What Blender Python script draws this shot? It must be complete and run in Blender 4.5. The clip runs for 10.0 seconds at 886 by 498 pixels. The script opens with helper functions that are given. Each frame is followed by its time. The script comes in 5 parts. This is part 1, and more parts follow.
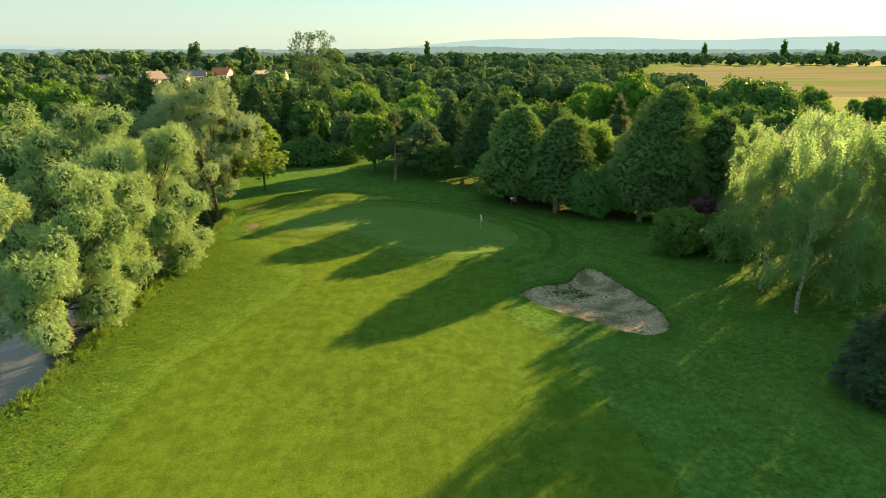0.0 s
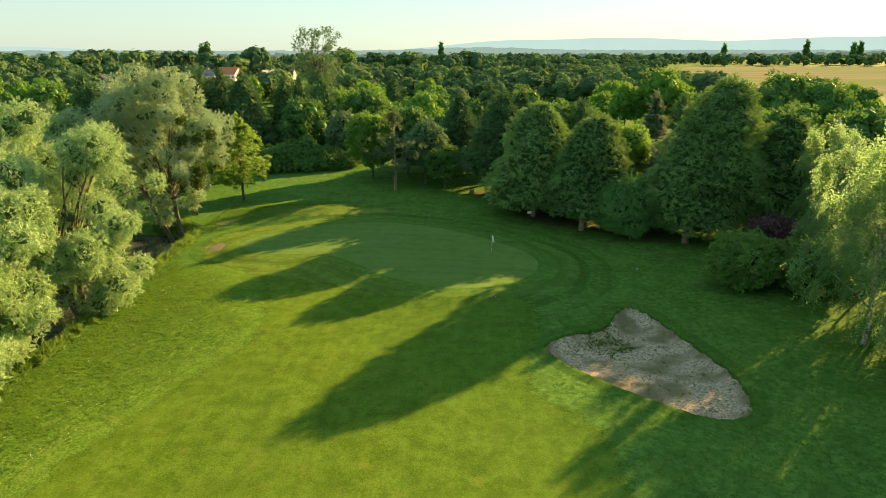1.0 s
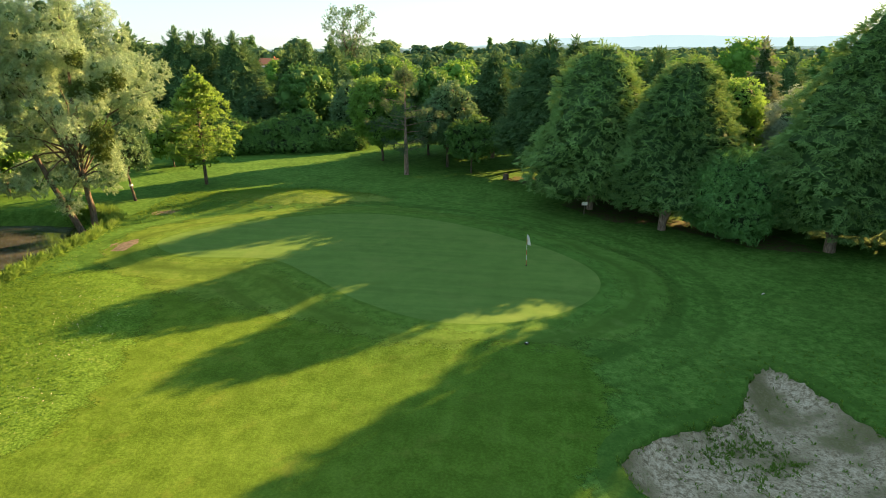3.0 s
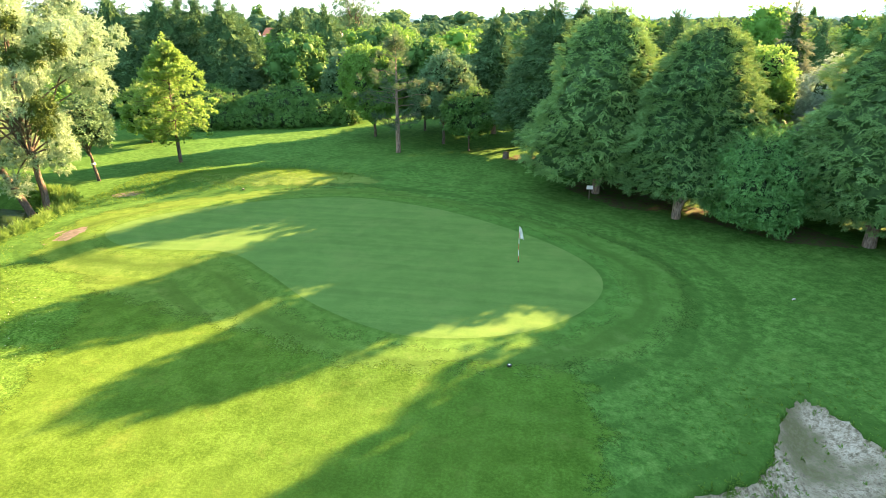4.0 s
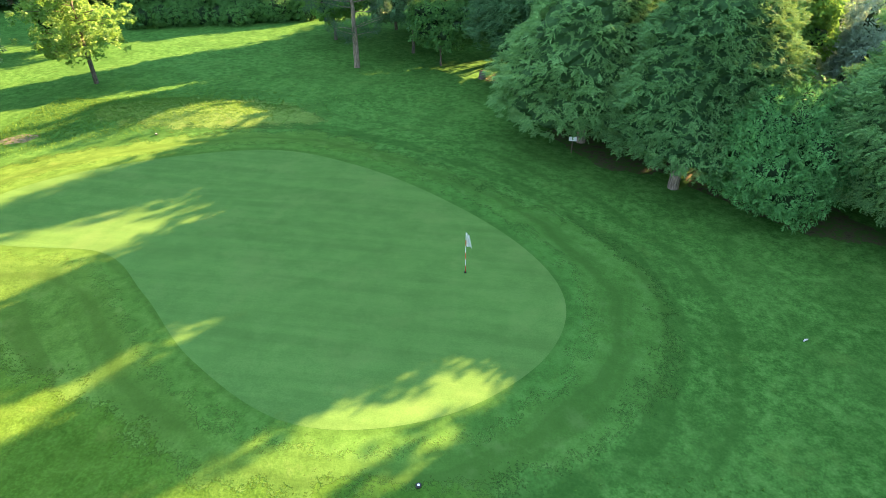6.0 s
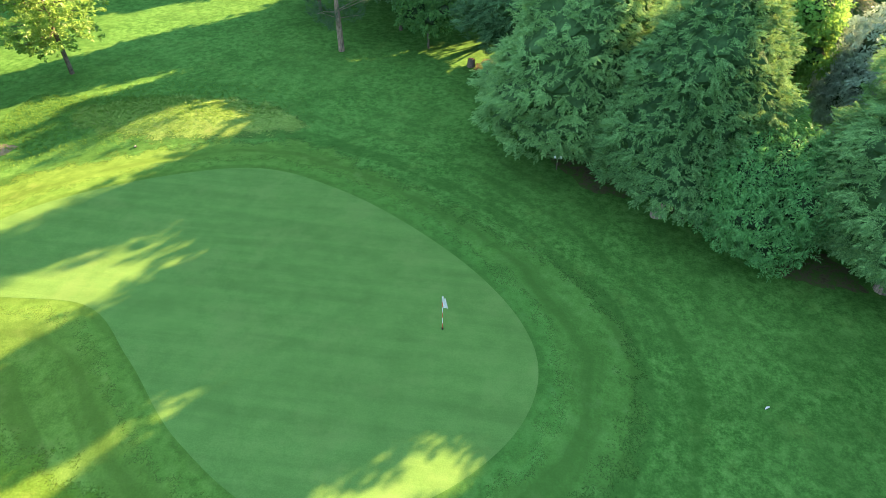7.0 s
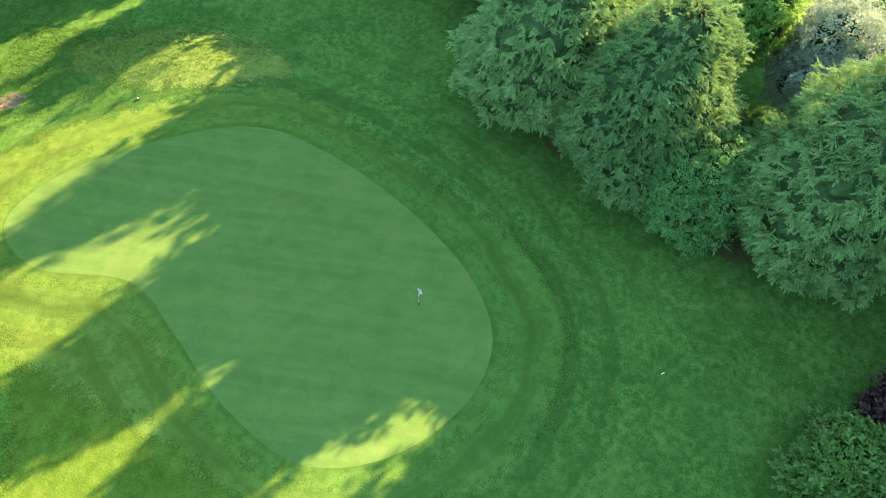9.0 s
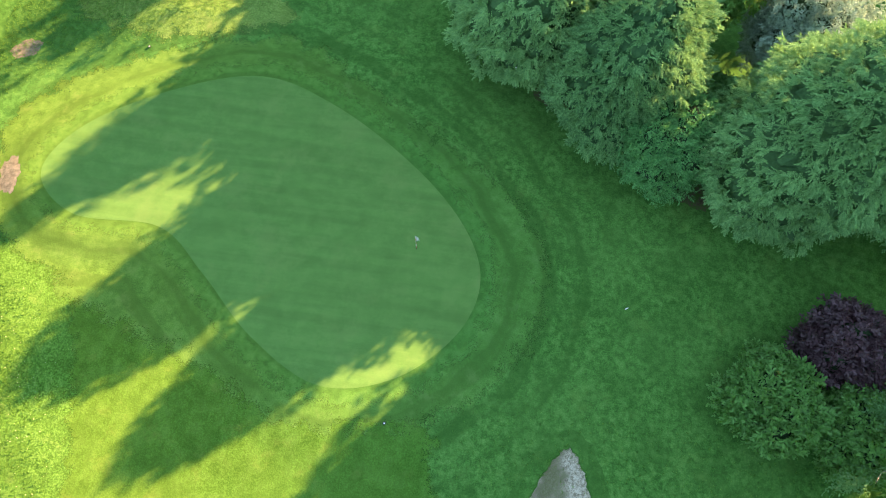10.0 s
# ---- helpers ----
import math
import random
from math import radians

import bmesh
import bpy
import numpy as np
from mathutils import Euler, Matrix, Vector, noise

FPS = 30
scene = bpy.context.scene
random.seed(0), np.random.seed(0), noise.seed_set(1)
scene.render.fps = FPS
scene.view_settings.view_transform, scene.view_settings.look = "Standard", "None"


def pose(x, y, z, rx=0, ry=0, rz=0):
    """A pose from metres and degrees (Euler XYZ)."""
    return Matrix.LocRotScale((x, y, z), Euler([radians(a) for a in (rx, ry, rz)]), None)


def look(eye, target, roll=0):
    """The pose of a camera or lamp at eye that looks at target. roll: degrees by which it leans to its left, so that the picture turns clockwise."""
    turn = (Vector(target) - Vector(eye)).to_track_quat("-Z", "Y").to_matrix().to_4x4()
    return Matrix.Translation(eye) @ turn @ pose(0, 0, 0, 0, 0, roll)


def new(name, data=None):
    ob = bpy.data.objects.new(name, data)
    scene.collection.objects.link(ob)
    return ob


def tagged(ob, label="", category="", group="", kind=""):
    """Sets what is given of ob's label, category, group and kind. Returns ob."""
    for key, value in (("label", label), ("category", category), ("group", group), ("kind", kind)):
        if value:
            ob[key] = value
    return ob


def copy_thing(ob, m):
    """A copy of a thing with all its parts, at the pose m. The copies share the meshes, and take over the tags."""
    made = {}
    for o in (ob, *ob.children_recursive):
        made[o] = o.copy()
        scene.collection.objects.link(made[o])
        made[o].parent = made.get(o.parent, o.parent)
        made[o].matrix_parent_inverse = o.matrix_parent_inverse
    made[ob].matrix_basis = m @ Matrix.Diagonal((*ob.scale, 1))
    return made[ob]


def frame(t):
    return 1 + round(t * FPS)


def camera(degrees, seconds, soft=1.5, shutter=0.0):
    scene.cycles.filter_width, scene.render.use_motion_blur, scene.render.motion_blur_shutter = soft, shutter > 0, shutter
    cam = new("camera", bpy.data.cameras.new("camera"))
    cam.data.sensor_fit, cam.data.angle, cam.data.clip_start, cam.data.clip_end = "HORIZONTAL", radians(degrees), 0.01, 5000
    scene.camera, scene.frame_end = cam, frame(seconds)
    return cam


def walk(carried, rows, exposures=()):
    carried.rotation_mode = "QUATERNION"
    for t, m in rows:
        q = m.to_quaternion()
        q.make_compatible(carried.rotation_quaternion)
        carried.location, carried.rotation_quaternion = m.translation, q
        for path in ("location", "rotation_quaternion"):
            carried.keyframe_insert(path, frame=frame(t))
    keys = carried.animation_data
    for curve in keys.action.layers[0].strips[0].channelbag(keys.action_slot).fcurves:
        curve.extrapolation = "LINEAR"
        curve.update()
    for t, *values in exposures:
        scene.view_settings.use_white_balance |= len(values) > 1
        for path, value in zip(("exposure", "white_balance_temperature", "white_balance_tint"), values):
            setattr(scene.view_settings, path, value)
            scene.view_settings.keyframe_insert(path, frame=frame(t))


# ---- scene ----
cam = camera(71.3, 10.0, soft=0.85)
METRES, EYE, TILT, LEAN, TURN = 80.0, 21.8, -17.9, 0.0, 0.0
ROWS = [
    (0.0, 0.0, 0.0, 0.0, 0.0, 0.0, -0.0),
    (0.5, 0.0065, 0.088, 0.0227, 0.47, 0.04, -0.13),
    (1.0, 0.0135, 0.1773, 0.0346, 1.25, 0.11, -0.33),
    (1.5, 0.0212, 0.2676, 0.0369, 2.32, 0.17, -0.6),
    (2.0, 0.0296, 0.3511, 0.0409, 3.42, 0.18, -0.94),
    (3.5, 0.0456, 0.4966, 0.0459, 6.22, -0.38, -1.68),
    (4.0, 0.0555, 0.5297, 0.0563, 6.58, -2.51, -1.81),
    (4.5, 0.0657, 0.5622, 0.0675, 6.82, -5.3, -1.95),
    (5.0, 0.0746, 0.5934, 0.0812, 7.01, -8.21, -2.09),
    (6.5, 0.0892, 0.6548, 0.1743, 7.13, -18.94, -2.04),
    (7.0, 0.093, 0.6649, 0.2165, 7.13, -22.92, -2.04),
    (7.5, 0.0966, 0.6714, 0.2573, 7.13, -26.96, -2.06),
    (8.0, 0.0996, 0.6747, 0.2968, 7.14, -31.06, -2.08),
    (8.5, 0.1014, 0.6749, 0.3349, 7.12, -36.54, -2.16),
    (9.0, 0.1028, 0.6736, 0.373, 7.13, -42.43, -2.25),
    (9.5, 0.1038, 0.67, 0.4098, 7.14, -47.83, -2.35),
    (10.0, 0.1047, 0.6654, 0.4464, 7.18, -52.36, -2.41),
]
walk(cam, [(t, pose(0, 0, EYE, TILT, LEAN, TURN) @ pose(METRES * x, METRES * y, METRES * z, 90 + pitch, roll, yaw)) for t, x, y, z, yaw, pitch, roll in ROWS],
     [(0.0, 1.68, 7700, -7), (2.0, 1.87, 7450, -5), (3.3, 2.28, 6800, 6), (4.0, 3.18, 6400, 9), (4.5, 3.28, 6250, 8), (5.0, 3.0, 6200, 7), (5.3, 3.06, 6150, 6), (6.5, 3.20, 5950, 4), (10.0, 2.98, 5950, 4)])

# ---- daylight: low evening sun ahead and to the right ----
SUN_AZ, SUN_EL = 44.5, 18.0
world = bpy.data.worlds.new("evening_sky")
scene.world = world
world.use_nodes = True
wn = world.node_tree
sky = wn.nodes.new("ShaderNodeTexSky")
sky.sky_type, sky.sun_disc = "NISHITA", False
sky.sun_elevation, sky.sun_rotation = radians(SUN_EL), radians(SUN_AZ)
sky.air_density, sky.dust_density, sky.ozone_density = 1.2, 0.3, 1.0
wn.nodes["Background"].inputs["Strength"].default_value = 0.095
warm = wn.nodes.new("ShaderNodeMix")
warm.data_type, warm.blend_type = "RGBA", "MULTIPLY"
warm.inputs["Factor"].default_value = 1.0
warm.inputs[7].default_value = (0.80, 0.98, 1.40, 1)
wn.links.new(sky.outputs["Color"], warm.inputs[6])
veil = wn.nodes.new("ShaderNodeMix")  # thin even high haze over the blue
veil.data_type = "RGBA"
veil.inputs["Factor"].default_value = 0.80
veil.inputs[7].default_value = (1.71, 2.07, 2.40, 1)
wn.links.new(warm.outputs[2], veil.inputs[6])
wn.links.new(veil.outputs[2], wn.nodes["Background"].inputs["Color"])
sun = new("sun", bpy.data.lights.new("sun", "SUN"))
sun.data.energy, sun.data.angle, sun.data.color = 7.3, radians(0.5), (1.0, 0.555, 0.265)
sun_way = Vector((math.sin(radians(SUN_AZ)) * math.cos(radians(SUN_EL)), math.cos(radians(SUN_AZ)) * math.cos(radians(SUN_EL)), math.sin(radians(SUN_EL))))
sun.matrix_world = look(sun_way * 200, (0, 0, 0))


# ---- materials ----
class Nodes:
    """A node material with short calls."""

    def __init__(self, name):
        self.mat = bpy.data.materials.new(name)
        self.mat.use_nodes = True
        self.tree = self.mat.node_tree
        self.bsdf = self.tree.nodes["Principled BSDF"]
        self.out = self.tree.nodes["Material Output"]

    def add(self, kind, **inputs):
        n = self.tree.nodes.new(kind)
        for key, value in inputs.items():
            self.put(n.inputs[key.replace("_", " ")], value)
        return n

    def put(self, socket, value):
        if isinstance(value, bpy.types.NodeSocket):
            self.tree.links.new(value, socket)
        else:
            socket.default_value = value

    def where(self):
        return self.add("ShaderNodeNewGeometry").outputs["Position"]

    def noise(self, scale, detail=3.0, vector=None, rough=0.55):
        n = self.add("ShaderNodeTexNoise", Scale=scale, Detail=detail, Roughness=rough)
        self.put(n.inputs["Vector"], vector or self.where())
        return n.outputs["Fac"]

    def ramp(self, fac, stops):
        n = self.add("ShaderNodeValToRGB", Fac=fac)
        while len(n.color_ramp.elements) < len(stops):
            n.color_ramp.elements.new(0.5)
        for e, (at, c) in zip(n.color_ramp.elements, stops):
            e.position, e.color = at, (*c, 1) if len(c) == 3 else c
        return n.outputs["Color"]

    def mix(self, fac, a, b, how="MIX"):
        n = self.tree.nodes.new("ShaderNodeMix")
        n.data_type, n.blend_type = "RGBA", how
        self.put(n.inputs["Factor"], fac)
        for i, v in ((6, a), (7, b)):
            self.put(n.inputs[i], v if isinstance(v, bpy.types.NodeSocket) or len(v) == 4 else (*v, 1))
        return n.outputs[2]

    def maths(self, how, a, b=0.0):
        n = self.tree.nodes.new("ShaderNodeMath")
        n.operation = how
        self.put(n.inputs[0], a)
        self.put(n.inputs[1], b)
        return n.outputs[0]

    def stretched(self, sx, sy, sz, turn=0.0):
        n = self.add("ShaderNodeMapping", Vector=self.where(), Scale=(sx, sy, sz), Rotation=(0, 0, radians(turn)))
        return n.outputs["Vector"]

    def bands(self, width):
        """Mowing bands that follow the green's edge, uneven and fading outwards."""
        a = self.tree.nodes.new("ShaderNodeAttribute")
        a.attribute_name = "from_green"
        d = self.maths("ADD", a.outputs["Fac"], self.maths("MULTIPLY", self.noise(0.25, 3), 1.6))
        wave = self.maths("ADD", self.maths("MULTIPLY", self.maths("SINE", self.maths("MULTIPLY", d, 2 * math.pi / width)), 0.75), self.maths("MULTIPLY", self.maths("SINE", self.maths("MULTIPLY", d, 2 * math.pi / (width * 0.29))), 0.28))
        fade = self.ramp(self.maths("MULTIPLY", a.outputs["Fac"], 0.05), [(0.25, (1, 1, 1)), (0.75, (0, 0, 0))])
        patchy = self.ramp(self.noise(0.3, 4), [(0.35, (0.50, 0.50, 0.50)), (0.6, (1, 1, 1))])
        return self.maths("MULTIPLY", self.maths("MULTIPLY", self.maths("ADD", self.maths("MULTIPLY", wave, 0.5), 0.5), fade), patchy)

    def thin_out(self, width):
        """Blades that thin out towards the surface's edge and let the ground under them show."""
        a = self.tree.nodes.new("ShaderNodeAttribute")
        a.attribute_name = "from_edge"
        lumps = self.maths("MULTIPLY", self.noise(1.6 / width, 3), 1.7)
        tufts = self.maths("MULTIPLY", self.noise(7.0, 4, rough=0.75), 1.7)
        d = self.maths("ADD", self.maths("DIVIDE", a.outputs["Fac"], width), self.maths("ADD", lumps, tufts))
        f = self.ramp(self.maths("MULTIPLY", self.maths("ADD", d, -2.0), 8.0), [(0.0, (0, 0, 0)), (1.0, (1, 1, 1))])
        clear = self.add("ShaderNodeBsdfTransparent")
        mx = self.add("ShaderNodeMixShader", Fac=f)
        self.put(mx.inputs[1], clear.outputs["BSDF"])
        self.put(mx.inputs[2], self.bsdf.outputs["BSDF"])
        self.put(self.out.inputs["Surface"], mx.outputs["Shader"])

    def bump(self, height, strength, distance):
        n = self.add("ShaderNodeBump", Height=height, Strength=strength, Distance=distance)
        self.put(self.bsdf.inputs["Normal"], n.outputs["Normal"])

    def finish(self, colour, rough=0.8, spec=0.3, metal=0.0):
        self.put(self.bsdf.inputs["Base Color"], colour if isinstance(colour, bpy.types.NodeSocket) else (*colour, 1))
        self.put(self.bsdf.inputs["Roughness"], rough)
        self.put(self.bsdf.inputs["Specular IOR Level"], spec)
        self.put(self.bsdf.inputs["Metallic"], metal)
        return self.mat


def plain(name, colour, rough=0.7, spec=0.3, grain=8.0, vary=0.25, metal=0.0):
    m = Nodes(name)
    f = m.noise(grain, 4)
    dark = tuple(c * (1 - vary) for c in colour)
    light = tuple(min(1, c * (1 + vary)) for c in colour)
    m.bump(f, 0.25, 0.02)
    return m.finish(m.ramp(f, [(0.3, dark), (0.7, light)]), rough, spec, metal)


def turf(name, dark, mid, light, clump, grain, relief, blades=0.5, mottle=0.4, stripe=None, patches=None, streak=None, cool_side=False, thin=0.0):
    """Grass seen from above: blade grain, clumps, slow colour drift, mowing bands and worn patches."""
    m = Nodes(name)
    slow = m.noise(0.13, 4)
    clumps = m.noise(clump, 4, rough=0.65)
    fine = m.noise(grain, 3, rough=0.7)
    base = m.ramp(clumps, [(0.38, tuple(c * 0.85 for c in dark)), (0.5, mid), (0.62, light)])
    blade = m.ramp(fine, [(0.38, tuple(c * 0.42 for c in mid)), (0.5, mid), (0.62, tuple(min(1, c * 1.5) for c in light))])
    colour = m.mix(blades, base, blade)
    colour = m.mix(m.maths("MULTIPLY", m.ramp(slow, [(0.38, (0, 0, 0)), (0.62, (1, 1, 1))]), 0.5), colour, m.mix(0.5, colour, light))
    dim = m.ramp(m.noise(0.42, 5, rough=0.6), [(0.40, (mottle, mottle, mottle)), (0.52, (0, 0, 0))])
    colour = m.mix(dim, colour, tuple(c * 0.62 for c in mid))
    if streak:
        sx, sy, turn, amount = streak
        f = m.ramp(m.noise(1.0, 4, m.stretched(sx, sy, 1, turn), 0.6), [(0.40, (1, 1, 1)), (0.58, (0, 0, 0))])
        colour = m.mix(m.maths("MULTIPLY", f, amount), colour, tuple(c * 0.5 for c in mid))
    if stripe:
        width, turn, amount = stripe
        if turn is None:
            w = m.bands(width)
        else:
            w = m.add("ShaderNodeTexWave", Vector=m.stretched(1, 1, 1, turn), Scale=1 / width, Distortion=1.6, Detail=2.0, Detail_Scale=0.4).outputs["Fac"]
        f = m.maths("MULTIPLY", m.ramp(w, [(0.3, (0, 0, 0)), (0.7, (1, 1, 1))]), amount)
        colour = m.mix(f, colour, tuple(c * 0.62 for c in mid))
    if patches:
        tint, scale, edge, amount = patches
        p = m.noise(scale, 5, rough=0.7)
        f = m.maths("MULTIPLY", m.ramp(p, [(edge, (0, 0, 0)), (edge + 0.12, (1, 1, 1))]), amount)
        colour = m.mix(f, colour, tint)
    if cool_side:  # cooler, deeper green towards the tall trees
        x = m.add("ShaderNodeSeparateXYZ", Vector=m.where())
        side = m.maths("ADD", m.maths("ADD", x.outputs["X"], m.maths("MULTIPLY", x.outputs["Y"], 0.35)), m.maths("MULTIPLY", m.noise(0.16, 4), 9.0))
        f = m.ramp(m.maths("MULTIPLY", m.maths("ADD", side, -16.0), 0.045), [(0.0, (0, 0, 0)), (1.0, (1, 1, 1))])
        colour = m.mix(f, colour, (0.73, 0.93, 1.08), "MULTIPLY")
    height = m.maths("ADD", m.maths("MULTIPLY", clumps, 0.6), m.maths("MULTIPLY", fine, 0.5))
    m.bump(height, 0.9, relief)
    m.finish(colour, 0.9, 0.02)
    if thin:
        m.thin_out(thin)
    return m.mat


def foliage(name, dark, light, through_light, trans=0.35, rough=0.5, spec=0.3, spot=0.5, single=0.5, slow=0.35):
    """Leaves: every leaf its own tone, slow drift through the crown and between trees, and light shining through."""
    m = Nodes(name)
    one = m.add("ShaderNodeNewGeometry").outputs["Random Per Island"]
    drift = m.noise(spot, 3)
    tree = m.add("ShaderNodeObjectInfo").outputs["Random"]
    f = m.maths("ADD", m.maths("MULTIPLY", one, single), m.maths("MULTIPLY", drift, slow))
    f = m.maths("ADD", f, m.maths("MULTIPLY", tree, 0.22))
    colour = m.ramp(f, [(0.15, dark), (0.85, light)])
    m.finish(colour, rough, spec)
    tl = m.add("ShaderNodeBsdfTranslucent")
    m.put(tl.inputs["Color"], m.mix(0.5, colour, through_light))
    mx = m.add("ShaderNodeMixShader", Fac=trans)
    m.put(mx.inputs[1], m.bsdf.outputs["BSDF"])
    m.put(mx.inputs[2], tl.outputs["BSDF"])
    m.put(m.out.inputs["Surface"], mx.outputs["Shader"])
    return m.mat


ROUGH = turf("rough_grass", (0.036, 0.101, 0.018), (0.051, 0.134, 0.024), (0.085, 0.182, 0.040), 2.2, 9.5, 0.025, 0.26, 0.38, stripe=(2.4, None, 0.58), patches=((0.11, 0.19, 0.040), 0.5, 0.56, 0.25))
FAIRWAY = turf("fairway_grass", (0.056, 0.117, 0.013), (0.070, 0.138, 0.016), (0.089, 0.163, 0.023), 1.1, 9.0, 0.03, 0.28, 0.28, stripe=(4.2, 6, 0.05), patches=((0.118, 0.160, 0.028), 0.7, 0.57, 0.45), streak=(2.2, 0.28, 6, 0.16), cool_side=True, thin=1.6)
SEMI_ROUGH = turf("semi_rough_grass", (0.048, 0.113, 0.013), (0.067, 0.146, 0.018), (0.094, 0.180, 0.031), 2.0, 8.0, 0.045, 0.48, 0.40, patches=((0.128, 0.182, 0.040), 0.5, 0.56, 0.4), thin=2.4)
APRON = turf("apron_grass", (0.072, 0.142, 0.022), (0.089, 0.166, 0.026), (0.112, 0.192, 0.036), 1.2, 11.0, 0.02, 0.22, 0.25, stripe=(2.4, None, 0.66), patches=((0.128, 0.178, 0.042), 0.6, 0.58, 0.45), streak=(0.5, 1.6, 40, 0.16), cool_side=True, thin=2.2)
DRY_GRASS = turf("dry_mound_grass", (0.070, 0.134, 0.024), (0.098, 0.172, 0.032), (0.136, 0.208, 0.050), 1.8, 8.0, 0.035, 0.42, 0.35, patches=((0.150, 0.196, 0.060), 0.6, 0.54, 0.5), thin=2.6)
COLLAR = turf("collar_grass", (0.062, 0.130, 0.020), (0.076, 0.153, 0.024), (0.097, 0.177, 0.032), 1.6, 14.0, 0.015, 0.2, 0.22, stripe=(2.4, None, 0.40), patches=((0.100, 0.168, 0.045), 0.9, 0.6, 0.35), cool_side=True, thin=1.5)
GREEN = turf("putting_grass", (0.094, 0.190, 0.044), (0.088, 0.176, 0.041), (0.099, 0.188, 0.046), 0.9, 16.0, 0.006, 0.16, 0.14, stripe=(2.6, 97, 0.06), patches=((0.130, 0.200, 0.058), 0.25, 0.52, 0.30), streak=(0.07, 1.1, 4, 0.24))

m = Nodes("bunker_sand")
n1, n2 = m.noise(5.2, 7, rough=0.8), m.noise(0.45, 4)
n3 = m.noise(17.0, 3)
sand = m.ramp(n1, [(0.36, (0.098, 0.092, 0.060)), (0.47, (0.250, 0.230, 0.160)), (0.58, (0.49, 0.46, 0.36))])
weeds = m.ramp(m.maths("MULTIPLY", n1, n2), [(0.255, (0, 0, 0)), (0.31, (1, 1, 1))])
sand = m.mix(m.maths("MULTIPLY", weeds, 0.82), sand, (0.085, 0.105, 0.035))
sand = m.mix(m.ramp(n3, [(0.35, (0.35, 0.35, 0.35)), (0.6, (0, 0, 0))]), sand, (0.16, 0.14, 0.11))
m.bump(m.maths("ADD", n1, m.maths("MULTIPLY", n3, 0.4)), 0.9, 0.05)
SAND = m.finish(sand, 0.95, 0.03)

m = Nodes("bare_soil")
n1 = m.noise(3.0, 6, rough=0.7)
m.bump(n1, 0.8, 0.05)
SOIL = m.finish(m.ramp(n1, [(0.3, (0.092, 0.084, 0.058)), (0.5, (0.158, 0.142, 0.105)), (0.7, (0.24, 0.215, 0.17))]), 0.95, 0.1)
m = Nodes("needle_litter")
n1 = m.noise(2.0, 6, rough=0.75)
m.bump(n1, 0.8, 0.05)
LITTER = m.finish(m.ramp(n1, [(0.36, (0.050, 0.046, 0.024)), (0.46, (0.078, 0.072, 0.036)), (0.52, (0.050, 0.088, 0.020)), (0.7, (0.054, 0.125, 0.020))]), 0.95, 0.1)

m = Nodes("pond_water")
m.bump(m.noise(1.6, 3), 0.12, 0.03)
scum = m.ramp(m.noise(0.5, 6, rough=0.8), [(0.45, (0.040, 0.050, 0.050)), (0.65, (0.085, 0.095, 0.088))])
WATER = m.finish(scum, 0.06, 0.5)


def bark(name, dark, light, across=14.0, along=2.5):
    m = Nodes(name)
    n = m.noise(1.0, 5, m.stretched(across, across, along), 0.7)
    m.bump(n, 1.0, 0.05)
    return m.finish(m.ramp(n, [(0.35, dark), (0.65, light)]), 0.9, 0.15)


# twig colour for closed cores, darkened to the shade between leaves
SHADE_TWIGS = bark("painted_shade_twigs", (0.012, 0.030, 0.011), (0.034, 0.062, 0.024), 9.0, 9.0)
BARK = bark("grey_brown_bark", (0.045, 0.038, 0.030), (0.17, 0.148, 0.115))
BARK_PALE = bark("pale_cypress_bark", (0.10, 0.075, 0.06), (0.36, 0.29, 0.23))
BARK_BIRCH = bark("birch_bark", (0.05, 0.045, 0.04), (0.50, 0.47, 0.42), 3.0, 5.0)

WILLOW = foliage("willow_leaves", (0.133, 0.246, 0.086), (0.375, 0.56, 0.272), (0.35, 0.57, 0.22), 0.30, 0.55, 0.15)
# darker willow green for clump cores, painting in the shade inside the crown
WILLOW_SHADE = foliage("painted_shade_willow", (0.050, 0.095, 0.036), (0.115, 0.185, 0.075), (0.14, 0.22, 0.07), 0.1, 0.8, 0.02, 1.5, 0.1, 0.8)
SILVER_WILLOW = foliage("silver_willow_leaves", (0.142, 0.236, 0.118), (0.375, 0.520, 0.310), (0.31, 0.49, 0.22), 0.26, 0.55, 0.15)
CYPRESS = foliage("cypress_sprays", (0.050, 0.142, 0.051), (0.246, 0.442, 0.146), (0.32, 0.46, 0.11), 0.17, 0.7, 0.06)
CYPRESS_DARK = foliage("dark_conifer_sprays", (0.034, 0.092, 0.042), (0.130, 0.250, 0.105), (0.22, 0.36, 0.09), 0.10, 0.7, 0.05)
# darker copy of the sprays, with the shade between tufts in its colour
SHADE_SPRAYS = foliage("painted_shade_sprays", (0.018, 0.050, 0.020), (0.078, 0.155, 0.056), (0.08, 0.14, 0.04), 0.05, 0.8, 0.02, 4.0, 0.1, 0.8)
BLUE_CONIFER = foliage("blue_conifer_needles", (0.026, 0.065, 0.045), (0.070, 0.125, 0.085), (0.132, 0.22, 0.10), 0.2, 0.6, 0.25)
BROWN_CONIFER = foliage("brown_conifer_needles", (0.07, 0.105, 0.068), (0.165, 0.22, 0.142), (0.22, 0.28, 0.15), 0.25, 0.7, 0.2)
PINE = foliage("pine_needles", (0.028, 0.068, 0.032), (0.074, 0.140, 0.076), (0.15, 0.27, 0.11), 0.3, 0.6, 0.25)
